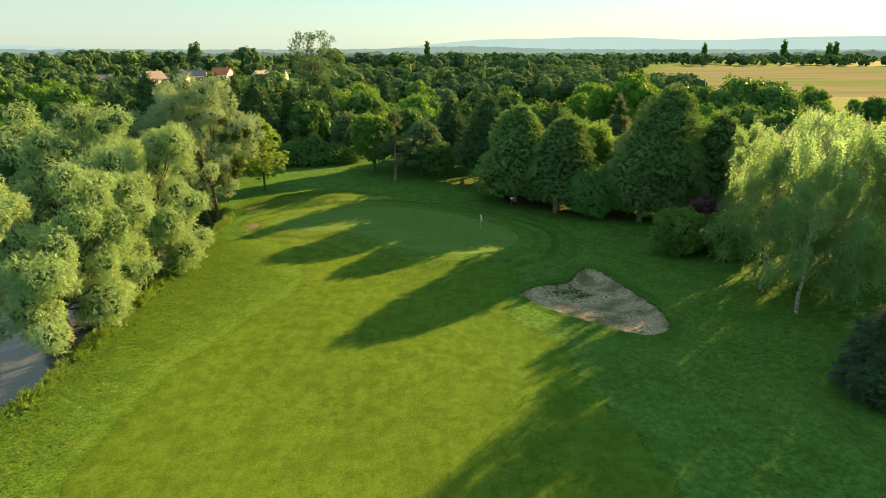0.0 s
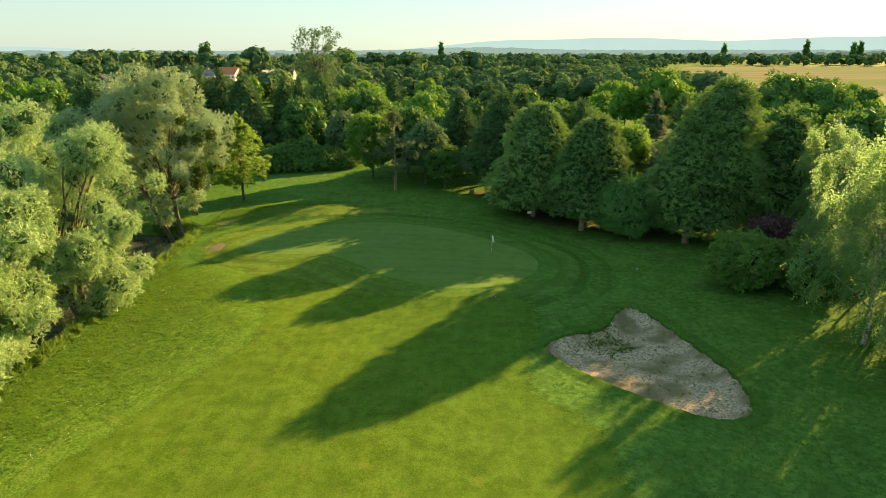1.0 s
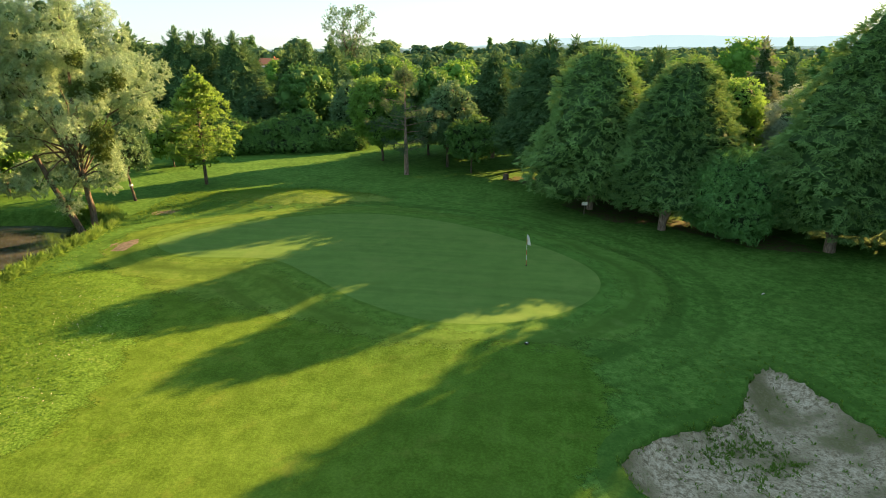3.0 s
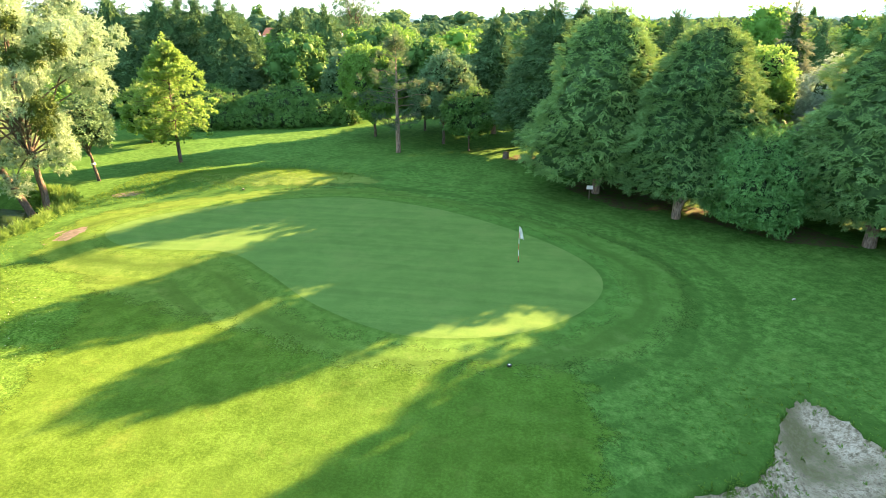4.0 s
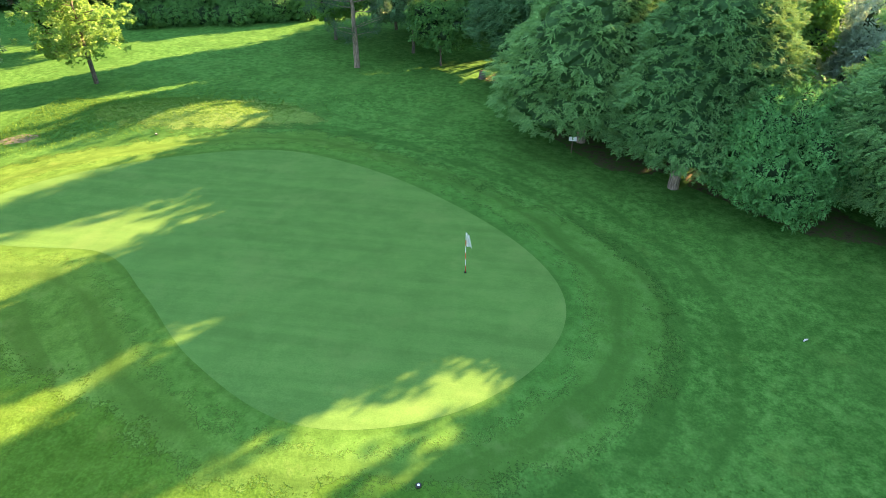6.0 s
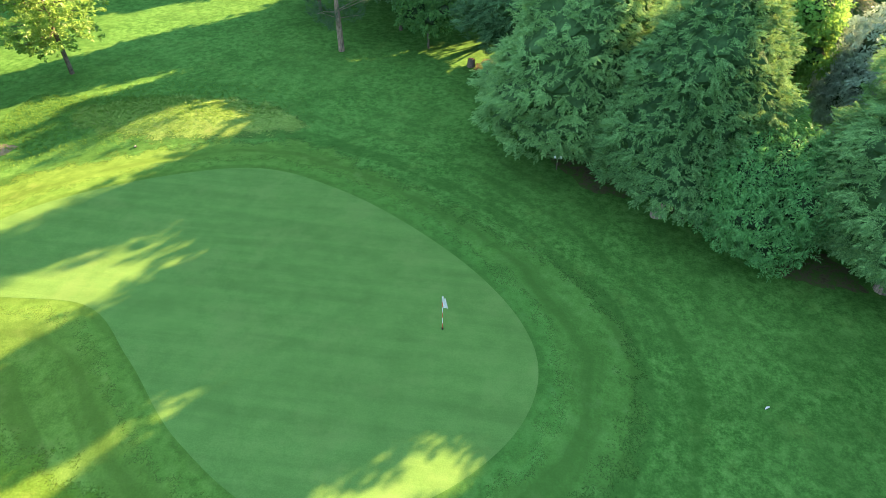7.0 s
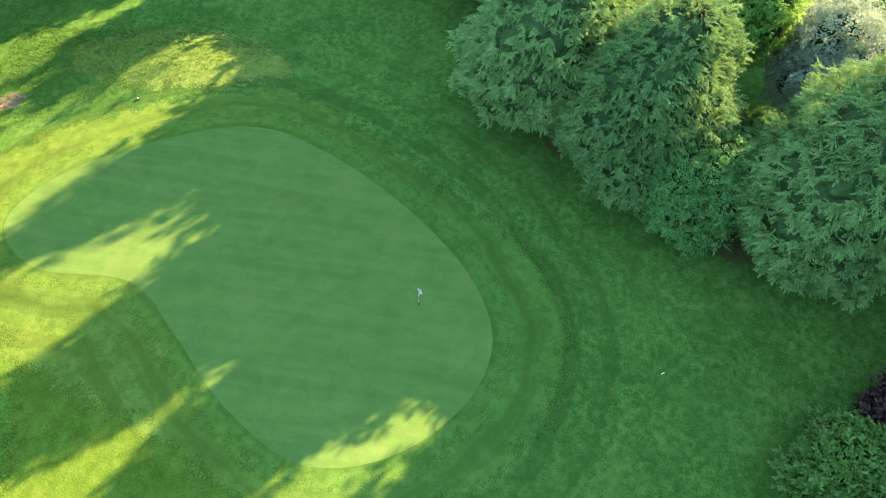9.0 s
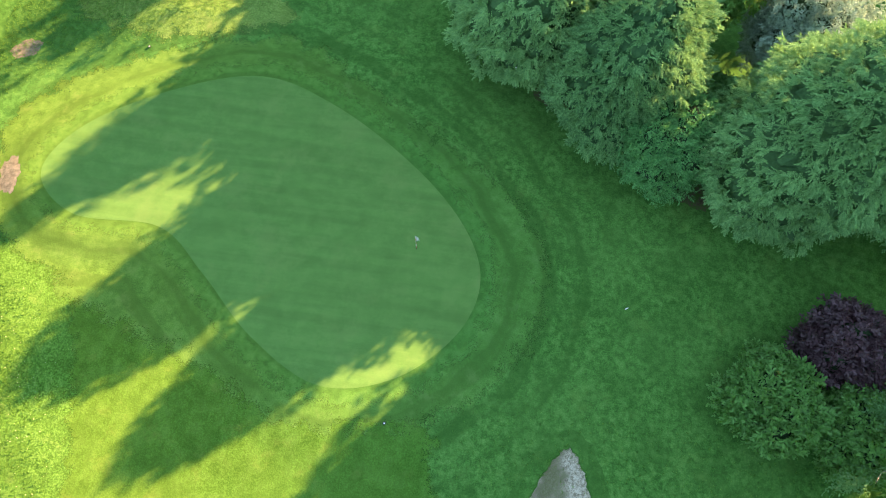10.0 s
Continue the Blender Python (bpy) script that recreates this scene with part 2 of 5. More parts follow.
BIRCH = foliage("birch_leaves", (0.100, 0.200, 0.066), (0.212, 0.372, 0.172), (0.33, 0.57, 0.25), 0.68, 0.65, 0.12)
LIME_LEAF = foliage("yellow_green_leaves", (0.085, 0.178, 0.03), (0.185, 0.320, 0.07), (0.32, 0.56, 0.1), 0.46, 0.45, 0.3)
LAUREL = foliage("laurel_leaves", (0.052, 0.165, 0.045), (0.165, 0.365, 0.110), (0.194, 0.44, 0.09), 0.14, 0.55, 0.12)
SHRUB = foliage("shrub_leaves", (0.050, 0.144, 0.025), (0.121, 0.265, 0.057), (0.264, 0.46, 0.07), 0.35, 0.45, 0.35)
SILVER = foliage("silver_grey_leaves", (0.125, 0.195, 0.138), (0.31, 0.42, 0.31), (0.27, 0.4, 0.27), 0.25, 0.6, 0.2)
PURPLE = foliage("purple_leaves", (0.028, 0.016, 0.022), (0.095, 0.055, 0.066), (0.24, 0.07, 0.07), 0.2, 0.45, 0.4)
WOOD_DARK = foliage("dark_woodland_leaves", (0.038, 0.112, 0.032), (0.112, 0.250, 0.062), (0.19, 0.36, 0.06), 0.19, 0.7, 0.12, 0.3)
MISTLETOE = foliage("mistletoe_leaves", (0.030, 0.062, 0.012), (0.075, 0.125, 0.026), (0.12, 0.19, 0.03), 0.15, 0.7, 0.1)
WOOD_MID = foliage("green_woodland_leaves", (0.054, 0.160, 0.025), (0.145, 0.325, 0.058), (0.29, 0.5, 0.07), 0.24, 0.7, 0.12, 0.3)
WOOD_LIGHT = foliage("light_woodland_leaves", (0.066, 0.165, 0.028), (0.155, 0.325, 0.07), (0.31, 0.54, 0.1), 0.32, 0.7, 0.12, 0.3)
WOOD_GREY = foliage("grey_woodland_leaves", (0.058, 0.122, 0.055), (0.128, 0.255, 0.118), (0.22, 0.36, 0.14), 0.19, 0.7, 0.12, 0.3)
TUFT = foliage("grass_blades", (0.070, 0.160, 0.022), (0.118, 0.228, 0.042), (0.22, 0.38, 0.06), 0.40, 0.7, 0.08)
FAR_DARK = foliage("distant_dark_leaves", (0.030, 0.074, 0.036), (0.085, 0.165, 0.080), (0.14, 0.22, 0.10), 0.25, 0.9, 0.0, 0.07, 0.12, 0.85)
FAR_MID = foliage("distant_green_leaves", (0.042, 0.100, 0.040), (0.110, 0.205, 0.085), (0.16, 0.26, 0.10), 0.28, 0.9, 0.0, 0.07, 0.12, 0.85)
FAR_LIGHT = foliage("distant_light_leaves", (0.062, 0.130, 0.046), (0.140, 0.245, 0.095), (0.20, 0.31, 0.10), 0.3, 0.9, 0.0, 0.07, 0.12, 0.85)
REED = foliage("bank_weeds", (0.055, 0.135, 0.022), (0.135, 0.26, 0.055), (0.28, 0.46, 0.08), 0.4, 0.6, 0.2)
FLOWER = plain("clover_flowers", (0.60, 0.62, 0.48), 0.8)
WHITE = plain("white_paint", (0.80, 0.80, 0.78), 0.5, vary=0.05)
RED = plain("red_paint", (0.50, 0.07, 0.03), 0.5, vary=0.1)
BLACK = plain("black_plastic", (0.02, 0.02, 0.02), 0.5)
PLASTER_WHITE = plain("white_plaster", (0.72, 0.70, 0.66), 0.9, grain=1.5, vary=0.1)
ROOF_ORANGE = plain("orange_roof_tiles", (0.42, 0.17, 0.09), 0.9, grain=2.0)
ROOF_GREY = plain("grey_roof_slates", (0.17, 0.17, 0.19), 0.7, grain=2.0)
GLASS_DARK = plain("dark_window_glass", (0.03, 0.035, 0.04), 0.1, 0.5, vary=0.1)

m = Nodes("field_crops")
n1 = m.noise(1.0, 3, m.stretched(0.002, 0.017, 1, -12), 0.5)
m.bump(m.noise(0.5, 3), 0.3, 0.1)
FIELD = m.finish(m.ramp(n1, [(0.36, (0.19, 0.195, 0.125)), (0.46, (0.215, 0.205, 0.15)), (0.52, (0.135, 0.20, 0.080)), (0.62, (0.20, 0.225, 0.13))]), 0.95, 0.0)



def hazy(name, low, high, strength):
    """Woods and hills so far off that only their outline shows, their haze painted in as glow."""
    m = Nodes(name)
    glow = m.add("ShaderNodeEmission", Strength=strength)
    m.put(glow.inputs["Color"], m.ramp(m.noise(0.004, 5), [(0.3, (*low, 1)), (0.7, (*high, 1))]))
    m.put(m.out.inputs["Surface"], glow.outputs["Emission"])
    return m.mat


# haze put into the emission colours, from grey-green belt to pale blue hills
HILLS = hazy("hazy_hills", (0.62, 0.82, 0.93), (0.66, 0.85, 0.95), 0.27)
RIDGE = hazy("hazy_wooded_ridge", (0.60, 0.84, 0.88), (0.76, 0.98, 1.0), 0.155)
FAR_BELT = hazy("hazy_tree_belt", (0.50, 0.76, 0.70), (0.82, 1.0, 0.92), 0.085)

# ---- mesh tools ----
rng = np.random.default_rng(7)


def quad_mesh(name, verts, quads, material, smooth=False):
    me = bpy.data.meshes.new(name)
    verts, quads = np.asarray(verts, np.float32), np.asarray(quads, np.int32)
    me.vertices.add(len(verts))
    me.vertices.foreach_set("co", verts.ravel())
    me.loops.add(quads.size)
    me.loops.foreach_set("vertex_index", quads.ravel())
    me.polygons.add(len(quads))
    me.polygons.foreach_set("loop_start", np.arange(0, quads.size, 4, dtype=np.int32))
    me.polygons.foreach_set("use_smooth", np.full(len(quads), smooth))
    me.update(calc_edges=True)
    me.materials.append(material)
    return me


def part(name, data, parent, label=""):
    """A mesh as one object under a thing. data: a mesh, or (bmesh, material)."""
    if isinstance(data, tuple):
        bm, material = data
        me = bpy.data.meshes.new(name)
        bm.to_mesh(me)
        bm.free()
        me.materials.append(material)
        data = me
    ob = new(name, data)
    ob.parent = parent
    return tagged(ob, label)


def unit(v):
    return v / np.maximum(np.linalg.norm(v, axis=-1, keepdims=True), 1e-9)


def scatter(template, pos, way, scale, up=None, wild=0.6):
    """Copies of a template (verts, quads; its +y grows along way, +z is its upper face) as one vertex and quad array."""
    tv, tq = template
    n = len(pos)
    y = unit(way)
    hint = (np.array([0, 0, 1.0]) if up is None else up) + rng.normal(0, wild, (n, 3))
    z = unit(hint - (hint * y).sum(1, keepdims=True) * y)
    x = np.cross(y, z)
    basis = np.stack([x, y, z], 1) * np.reshape(scale, (-1, 1, 1))
    verts = np.einsum("kc,ncd->nkd", tv, basis) + pos[:, None, :]
    quads = tq[None] + (np.arange(n) * len(tv))[:, None, None]
    return verts.reshape(-1, 3), quads.reshape(-1, 4)


def join_arrays(pieces):
    verts, quads, base = [], [], 0
    for v, q in pieces:
        verts.append(v)
        quads.append(q + base)
        base += len(v)
    return np.concatenate(verts), np.concatenate(quads)


def leaf_quad(base, way, side, length, width, fold=0.25):
    lift = np.cross(side, way) * width * fold
    return np.array([base, base + way * length * 0.5 + side * width * 0.5 + lift, base + way * length, base + way * length * 0.5 - side * width * 0.5 + lift])


def sprig(count, stem, length, width, spread, droop, seed, flat=0.5):
    """A twig with leaves on both sides."""
    r = np.random.default_rng(seed)
    verts = []
    for i in range(count):
        f = (i + 0.6) / count
        a = radians(spread) * (1 if i % 2 else -1) * (1 - 0.75 * f) * r.uniform(0.7, 1.25)
        way = unit(np.array([math.sin(a), math.cos(a), r.normal(0, flat) - droop * f]))
        side = unit(np.cross(way, np.array([r.normal(0, flat), r.normal(0, flat), 1.0])))
        verts.append(leaf_quad(np.array([0, f * stem, -droop * stem * f * f]), way, side, length * r.uniform(0.8, 1.2), width * r.uniform(0.8, 1.2)))
    return np.concatenate(verts), np.arange(count * 4).reshape(-1, 4)


PLUME = sprig(12, 0.78, 0.23, 0.092, 52, 0.25, 1, 0.26)
PLUME_FAR = sprig(9, 0.8, 0.36, 0.13, 55, 0.2, 2, 0.35)
WILLOW_SPRIG = sprig(8, 0.32, 0.17, 0.065, 60, 0.15, 3)
BROAD_SPRIG = sprig(6, 0.36, 0.24, 0.13, 60, 0.25, 4)
LAUREL_SPRIG = sprig(7, 0.34, 0.26, 0.09, 70, 0.2, 5, 0.35)
STRAND = sprig(9, 1.0, 0.19, 0.10, 65, 0.1, 6, 0.8)
NEEDLE_TUFT = sprig(10, 0.3, 0.3, 0.035, 70, 0.0, 7, 0.6)
FAR_SPRIG = sprig(4, 0.7, 0.75, 0.42, 60, 0.25, 8)
GRASS_TUFT = sprig(4, 0.02, 0.16, 0.035, 60, 0.0, 9, 0.5)


def tube(points, radii, sides=7):
    """A tapered limb through the points."""
    points, radii = np.asarray(points, float), np.asarray(radii, float)
    way = unit(np.gradient(points, axis=0))
    a = unit(np.cross(way, np.array([0.31, 0.93, 0.21])))
    b = np.cross(way, a)
    ang = np.linspace(0, 2 * np.pi, sides, endpoint=False)
    ring = points[:, None] + radii[:, None, None] * (np.cos(ang)[None, :, None] * a[:, None] + np.sin(ang)[None, :, None] * b[:, None])
    quads = []
    for i in range(len(points) - 1):
        for k in range(sides):
            j = (k + 1) % sides
            quads.append((i * sides + k, i * sides + j, (i + 1) * sides + j, (i + 1) * sides + k))
    return ring.reshape(-1, 3), np.array(quads)


def limb(a, b, r0, r1, sag=0.0, steps=6, sides=6, wobble=0.12):
    f = np.linspace(0, 1, steps)[:, None]
    a, b = np.asarray(a, float), np.asarray(b, float)
    p = a + (b - a) * f + np.array([0, 0, 1.0]) * sag * 4 * f * (1 - f)
    p[1:-1] += rng.normal(0, wobble, (steps - 2, 3)) * np.linalg.norm(b - a) * 0.12
    return tube(p, r0 + (r1 - r0) * f[:, 0] ** 0.8, sides)


def blob(centre, radii, seed, around=10, rows=7):
    """The inside of a clump: an uneven closed core, added to block light where twigs would cross."""
    v = np.linspace(0.03, np.pi - 0.03, rows)[:, None]
    u = np.linspace(0, 2 * np.pi, around, endpoint=False)[None]
    d = np.stack([np.sin(v) * np.cos(u), np.sin(v) * np.sin(u), np.cos(v) + 0 * u], -1).reshape(-1, 3)
    p = np.asarray(centre) + d * np.asarray(radii) * lumpy(d, seed, 0.35)[:, None]
    k = np.arange(rows * around).reshape(rows, around)
    return p, np.stack([k[:-1], k[1:], np.roll(k, -1, 1)[1:], np.roll(k, -1, 1)[:-1]], -1).reshape(-1, 4)


def crown_mesh(leaves, inside_bodies, material, inner, smooth=True):
    """Leaves and the closed cores behind them as one crown; a dark inner material paints in shade."""
    v, q = join_arrays([leaves] + inside_bodies)
    me = quad_mesh("crown", v, q, material)
    me.materials.append(inner)
    kind = np.zeros(len(q), np.int32)
    kind[len(leaves[1]):] = 1
    me.polygons.foreach_set("material_index", kind)
    me.polygons.foreach_set("use_smooth", kind.astype(bool) & smooth)
    return me


def lumpy(way, seed, amount):
    """A smooth uneven factor over directions."""
    s = seed * 1.7
    w = np.sin(way[:, 0] * 3.1 + s) * np.cos(way[:, 1] * 2.7 - s) + 0.6 * np.sin(way[:, 2] * 5.3 + 2 * s + way[:, 0] * 4) + 0.4 * np.cos(way[:, 1] * 7.9 + 3 * s)
    return 1 + amount * 0.5 * w


def clump_leaves(clumps, template, per_m2, size, droop=0.3, depth=0.35, out=0.45, seed=1):
    """Leafy twigs over and inside uneven round clumps (centre, radii); what lies deep inside another clump is left out."""
    pos, way, face = [], [], []
    for i, (c, r) in enumerate(clumps):
        c, r = np.asarray(c, float), np.asarray(r, float)
        n = max(12, int(per_m2 * 4 * np.pi * (np.prod(r) ** (2 / 3))))
        d = unit(rng.normal(0, 1, (n, 3)))
        f = (1 - depth * rng.random(n) ** 1.6) * lumpy(d, seed + i, 0.35)
        p = c + d * r * f[:, None]
        keep = np.ones(n, bool)
        for j, (c2, r2) in enumerate(clumps):
            if j != i:
                keep &= (((p - c2) / r2) ** 2).sum(1) > 0.45
        keep |= rng.random(n) < 0.12
        pos.append(p[keep])
        way.append((d * out + rng.normal(0, 0.6, (n, 3)) + np.array([0, 0, -droop]))[keep])
        face.append((d + np.array([0, 0, 0.3]))[keep])
    pos, way, face = np.concatenate(pos), np.concatenate(way), np.concatenate(face)
    return scatter(template, pos, way, size * rng.uniform(0.7, 1.3, len(pos)), face, 0.38)


def thing(name, at, label, category, group="", turn=0.0, size=1.0):
    ob = new(name)
    ob.matrix_basis = pose(*at, 0, 0, turn) @ Matrix.Scale(size, 4)
    return tagged(ob, label, category, group)


def inside(px, py, poly):
    """Which points lie in a polygon, and their distance to its edge."""
    poly = np.asarray(poly, float)
    a, b = poly, np.roll(poly, -1, 0)
    hit, dist = np.zeros(px.shape, bool), np.full(px.shape, 1e9)
    for (x0, y0), (x1, y1) in zip(a, b):
        cross = ((y0 > py) != (y1 > py)) & (px < (x1 - x0) * (py - y0) / ((y1 - y0) or 1e-9) + x0)
        hit ^= cross
        f = np.clip(((px - x0) * (x1 - x0) + (py - y0) * (y1 - y0)) / ((x1 - x0) ** 2 + (y1 - y0) ** 2), 0, 1)
        dist = np.minimum(dist, np.hypot(px - x0 - f * (x1 - x0), py - y0 - f * (y1 - y0)))
    return hit, dist


def rounded(corners, steps=12):
    """A smooth closed line through plan corners."""
    p = np.asarray(corners, float)
    a, b, c, d = np.roll(p, 1, 0), p, np.roll(p, -1, 0), np.roll(p, -2, 0)
    out = []
    for k in range(steps):
        t = k / steps
        out.append(0.5 * (2 * b + (c - a) * t + (2 * a - 5 * b + 4 * c - d) * t * t + (3 * b - a - 3 * c + d) * t ** 3))
    return np.stack(out, 1).reshape(-1, 2)


# ---- the course: outlines in plan ----
GREEN_LINE = rounded([(-10, 87.6), (-3, 86), (5, 80.7), (9, 75.5), (8.7, 71), (5, 67), (0, 65.7), (-5, 68.2), (-9, 71.8), (-13, 74.8), (-19.3, 75), (-22.5, 78.2), (-19.3, 83)])
COLLAR_LINE = rounded([(-10, 89.4), (-2.2, 87.6), (6.2, 81.9), (10.6, 75.8), (10.1, 70), (5.8, 65.6), (0, 64.2), (-6, 66.6), (-10.2, 70.6), (-14, 73.4), (-20.0, 73.6), (-24.0, 78.2), (-20.3, 84.6)])
APRON_LINE = rounded([(-10, 92), (-5.5, 91.8), (4.2, 86), (12.6, 80.0), (14.6, 73), (11.4, 66.8), (5.5, 63.2), (-3, 62.6), (-9, 65.6), (-14, 67.0), (-19, 69.4), (-24.6, 72.8), (-26.8, 77.5), (-26.5, 84), (-18, 89.3)])
FAIRWAY_LINE = rounded([(-21, -60), (-20.8, 0), (-20.8, 28), (-20, 40), (-17, 49), (-14.5, 56), (-15.5, 62), (-17.5, 69.5), (-13, 73), (-8, 72), (-2, 70), (6, 67.5), (8.4, 60.5), (6.5, 50), (9.8, 45), (10.5, 38), (13, 27), (13, 0), (12, -60)], 14)
BUNKER_LINE = rounded([(7.4, 55), (9.5, 57.3), (12.6, 59.2), (14.6, 62.8), (16.2, 64.2), (17.6, 61.8), (19, 56.5), (20, 51.3), (19, 47), (16.4, 46), (13.4, 47.8), (10, 51)])
SHORE_LINE = rounded([(-28.6, 30), (-27.9, 47), (-28.4, 58), (-29, 72), (-29.8, 82), (-33, 86.5), (-42, 87), (-52, 82), (-58, 60), (-55, 30), (-47, 8), (-36, 8)])


def plateau(x, y):
    """1 on the green, falling to 0 down its bank, which is steepest towards the fairway and the pond."""
    hit, d = inside(x, y, GREEN_LINE)
    wide = 4.2 + 2.2 * np.clip((x + 4) / 10, -0.6, 1)
    f = np.clip(1 - np.where(hit, 0, np.maximum(d - 0.8, 0)) / wide, 0, 1)
    return f * f * (3 - 2 * f)


def ground_z(x, y):
    x, y = np.asarray(x, float), np.asarray(y, float)

    def hump(cx, cy, rx, ry):
        return np.exp(-((x - cx) / rx) ** 2 - ((y - cy) / ry) ** 2)

    z = -0.3 - 0.75 * hump(17, 66, 13, 18) + 0.75 * hump(-18, 93.5, 8, 3.6) + 0.5 * hump(8, 58.5, 4, 3) + 0.35 * hump(13, 62.5, 3, 3)
    z = z + 0.10 * np.sin(x * 0.31 + 1.0) * np.sin(y * 0.23) * hump(-10, 60, 60, 70) + 0.25 * hump(-21, 62, 5, 14)
    near = (np.abs(x) < 70) & (y > 0) & (y < 100)
    z = z + 0.31 * plateau(x, y)
    hit, d = inside(x, y, BUNKER_LINE)
    z = z - np.where(hit & near, 0.80 * np.clip(d / 1.5, 0, 1) * (2 - np.clip(d / 1.5, 0, 1)), 0)
    hit, d = inside(x, y, SHORE_LINE)
    z = z - np.where(hit, 1.9 * np.clip(d / 2.6, 0, 1) ** 0.8, 0)
    return z


def gz(x, y):
    return float(ground_z(np.array([x]), np.array([y]))[0])


def grid_lines(lo, hi, step, far):
    out = list(np.arange(lo, hi + 0.01, step))
    s, v = step, hi
    while v < far:
        s *= 1.28
        v += s
        out.append(min(v, far))
    s, v = step, lo
    while v > -far:
        s *= 1.28
        v -= s
        out.insert(0, max(v, -far))
    return np.array(out)


def from_green(ob):
    """Stores how far each point lies from the green's edge."""
    co = np.empty(len(ob.data.vertices) * 3, np.float32)
    ob.data.vertices.foreach_get("co", co)
    co = co.reshape(-1, 3)
    hit, d = inside(co[:, 0], co[:, 1], GREEN_LINE)
    ob.data.attributes.new("from_green", "FLOAT", "POINT").data.foreach_set("value", np.where(hit, 0, d).astype(np.float32))


gx, gy = grid_lines(-46, 46, 0.45, 4800), grid_lines(12, 128, 0.45, 4800)
GX, GY = np.meshgrid(gx, gy)
GZ = ground_z(GX.ravel(), GY.ravel())
in_sand, to_edge = inside(GX.ravel(), GY.ravel(), BUNKER_LINE)
GZ = GZ - 0.3 * np.clip((np.where(in_sand, to_edge, -to_edge) + 0.42) / 0.4, 0, 1)  # the ground sheet dips under the sand and its lip
k = np.arange(len(gx) * len(gy)).reshape(len(gy), len(gx))
quads = np.stack([k[:-1, :-1], k[:-1, 1:], k[1:, 1:], k[1:, :-1]], -1).reshape(-1, 4)
ground = new("ground", quad_mesh("ground", np.stack([GX.ravel(), GY.ravel(), GZ], 1), quads, ROUGH, True))
from_green(ground)
tagged(ground, "uneven rough grass reaching to the horizon", "ground", kind="structure")


def lawn(name, line, centre, lift, material, label, rings=40, ragged=0.0, edge=0.006, over=None):
    """A mown or bare surface that lies on the ground, from its outline to a centre."""
    line = np.asarray(line)
    if ragged:
        a = np.linspace(0, 2 * np.pi, len(line), endpoint=False)
        w = 1 + ragged * (np.sin(a * 5 + 1) * 0.5 + np.sin(a * 11 + 2) * 0.35 + np.sin(a * 23) * 0.25)
        line = np.asarray(centre) + (line - np.asarray(centre)) * w[:, None]
    f = np.linspace(0, 1, rings + 1)[1:] ** 0.8
    p = np.asarray(centre) + (line[None] - np.asarray(centre)) * f[:, None, None]
    n = len(line)
    p = p.reshape(-1, 2)
    span = np.linalg.norm(line - np.asarray(centre), axis=1)
    rim = np.clip((1 - f)[:, None] * span[None] / 1.2, 0, 1).ravel()
    base = edge if over is None else edge + 0.011 * inside(p[:, 0], p[:, 1], over)[0]
    z = ground_z(p[:, 0], p[:, 1]) + base + (lift - base) * rim
    idx = np.arange(rings * n).reshape(rings, n)
    q = np.stack([idx[:-1], np.roll(idx, -1, 1)[:-1], np.roll(idx, -1, 1)[1:], idx[1:]], -1).reshape(-1, 4)
    p, z = np.vstack([p, centre]), np.append(z, gz(*centre) + lift)
    hub = np.full(n // 2, rings * n)
    q = np.concatenate([q, np.stack([hub, np.roll(idx[0], -2)[0::2][:n // 2], idx[0, 1::2][:n // 2], idx[0, 0::2][:n // 2]], -1)])
    ob = new(name, quad_mesh(name, np.column_stack([p, z]), q[:, ::-1], material, True))
    from_green(ob)
    far = inside(p[:, 0], p[:, 1], line)[1]
    far[(rings - 1) * n:rings * n] = 0
    ob.data.attributes.new("from_edge", "FLOAT", "POINT").data.foreach_set("value", far.astype(np.float32))
    return tagged(ob, label, name.replace("_", " "), kind="structure")


lawn("fairway", FAIRWAY_LINE, (-4, 40), 0.014, FAIRWAY, "mown yellow-green fairway grass leading to the green", 160, edge=0.010)
lawn("semi_rough", rounded([(-28.5, -60), (-28.2, 8), (-27.6, 30), (-26.8, 47), (-27.2, 58), (-27.8, 70), (-25.5, 72.5), (-19, 74), (-12, 70), (-9.5, 58), (-12, 48), (-15, 40), (-16, 28), (-16, 0), (-16, -60)], 14), (-20.6, 40), 0.005, SEMI_ROUGH, "bright yellow-green semi-rough grass between fairway and pond", 60, edge=0.004)
lawn("apron", APRON_LINE, (-6, 77), 0.024, APRON, "mown grass apron with curved mowing bands round the green", 90, edge=0.006, over=FAIRWAY_LINE)
lawn("collar", COLLAR_LINE, (-6, 77), 0.027, COLLAR, "short darker grass collar round the putting green", 70, edge=0.024)
lawn("putting_green", GREEN_LINE, (-6, 77), 0.034, GREEN, "smooth closely mown pale green putting surface", 70, edge=0.031)
lawn("bunker", BUNKER_LINE, (15, 54), 0.06, SAND, "weedy grey sand bunker sunk beside the green", 50)


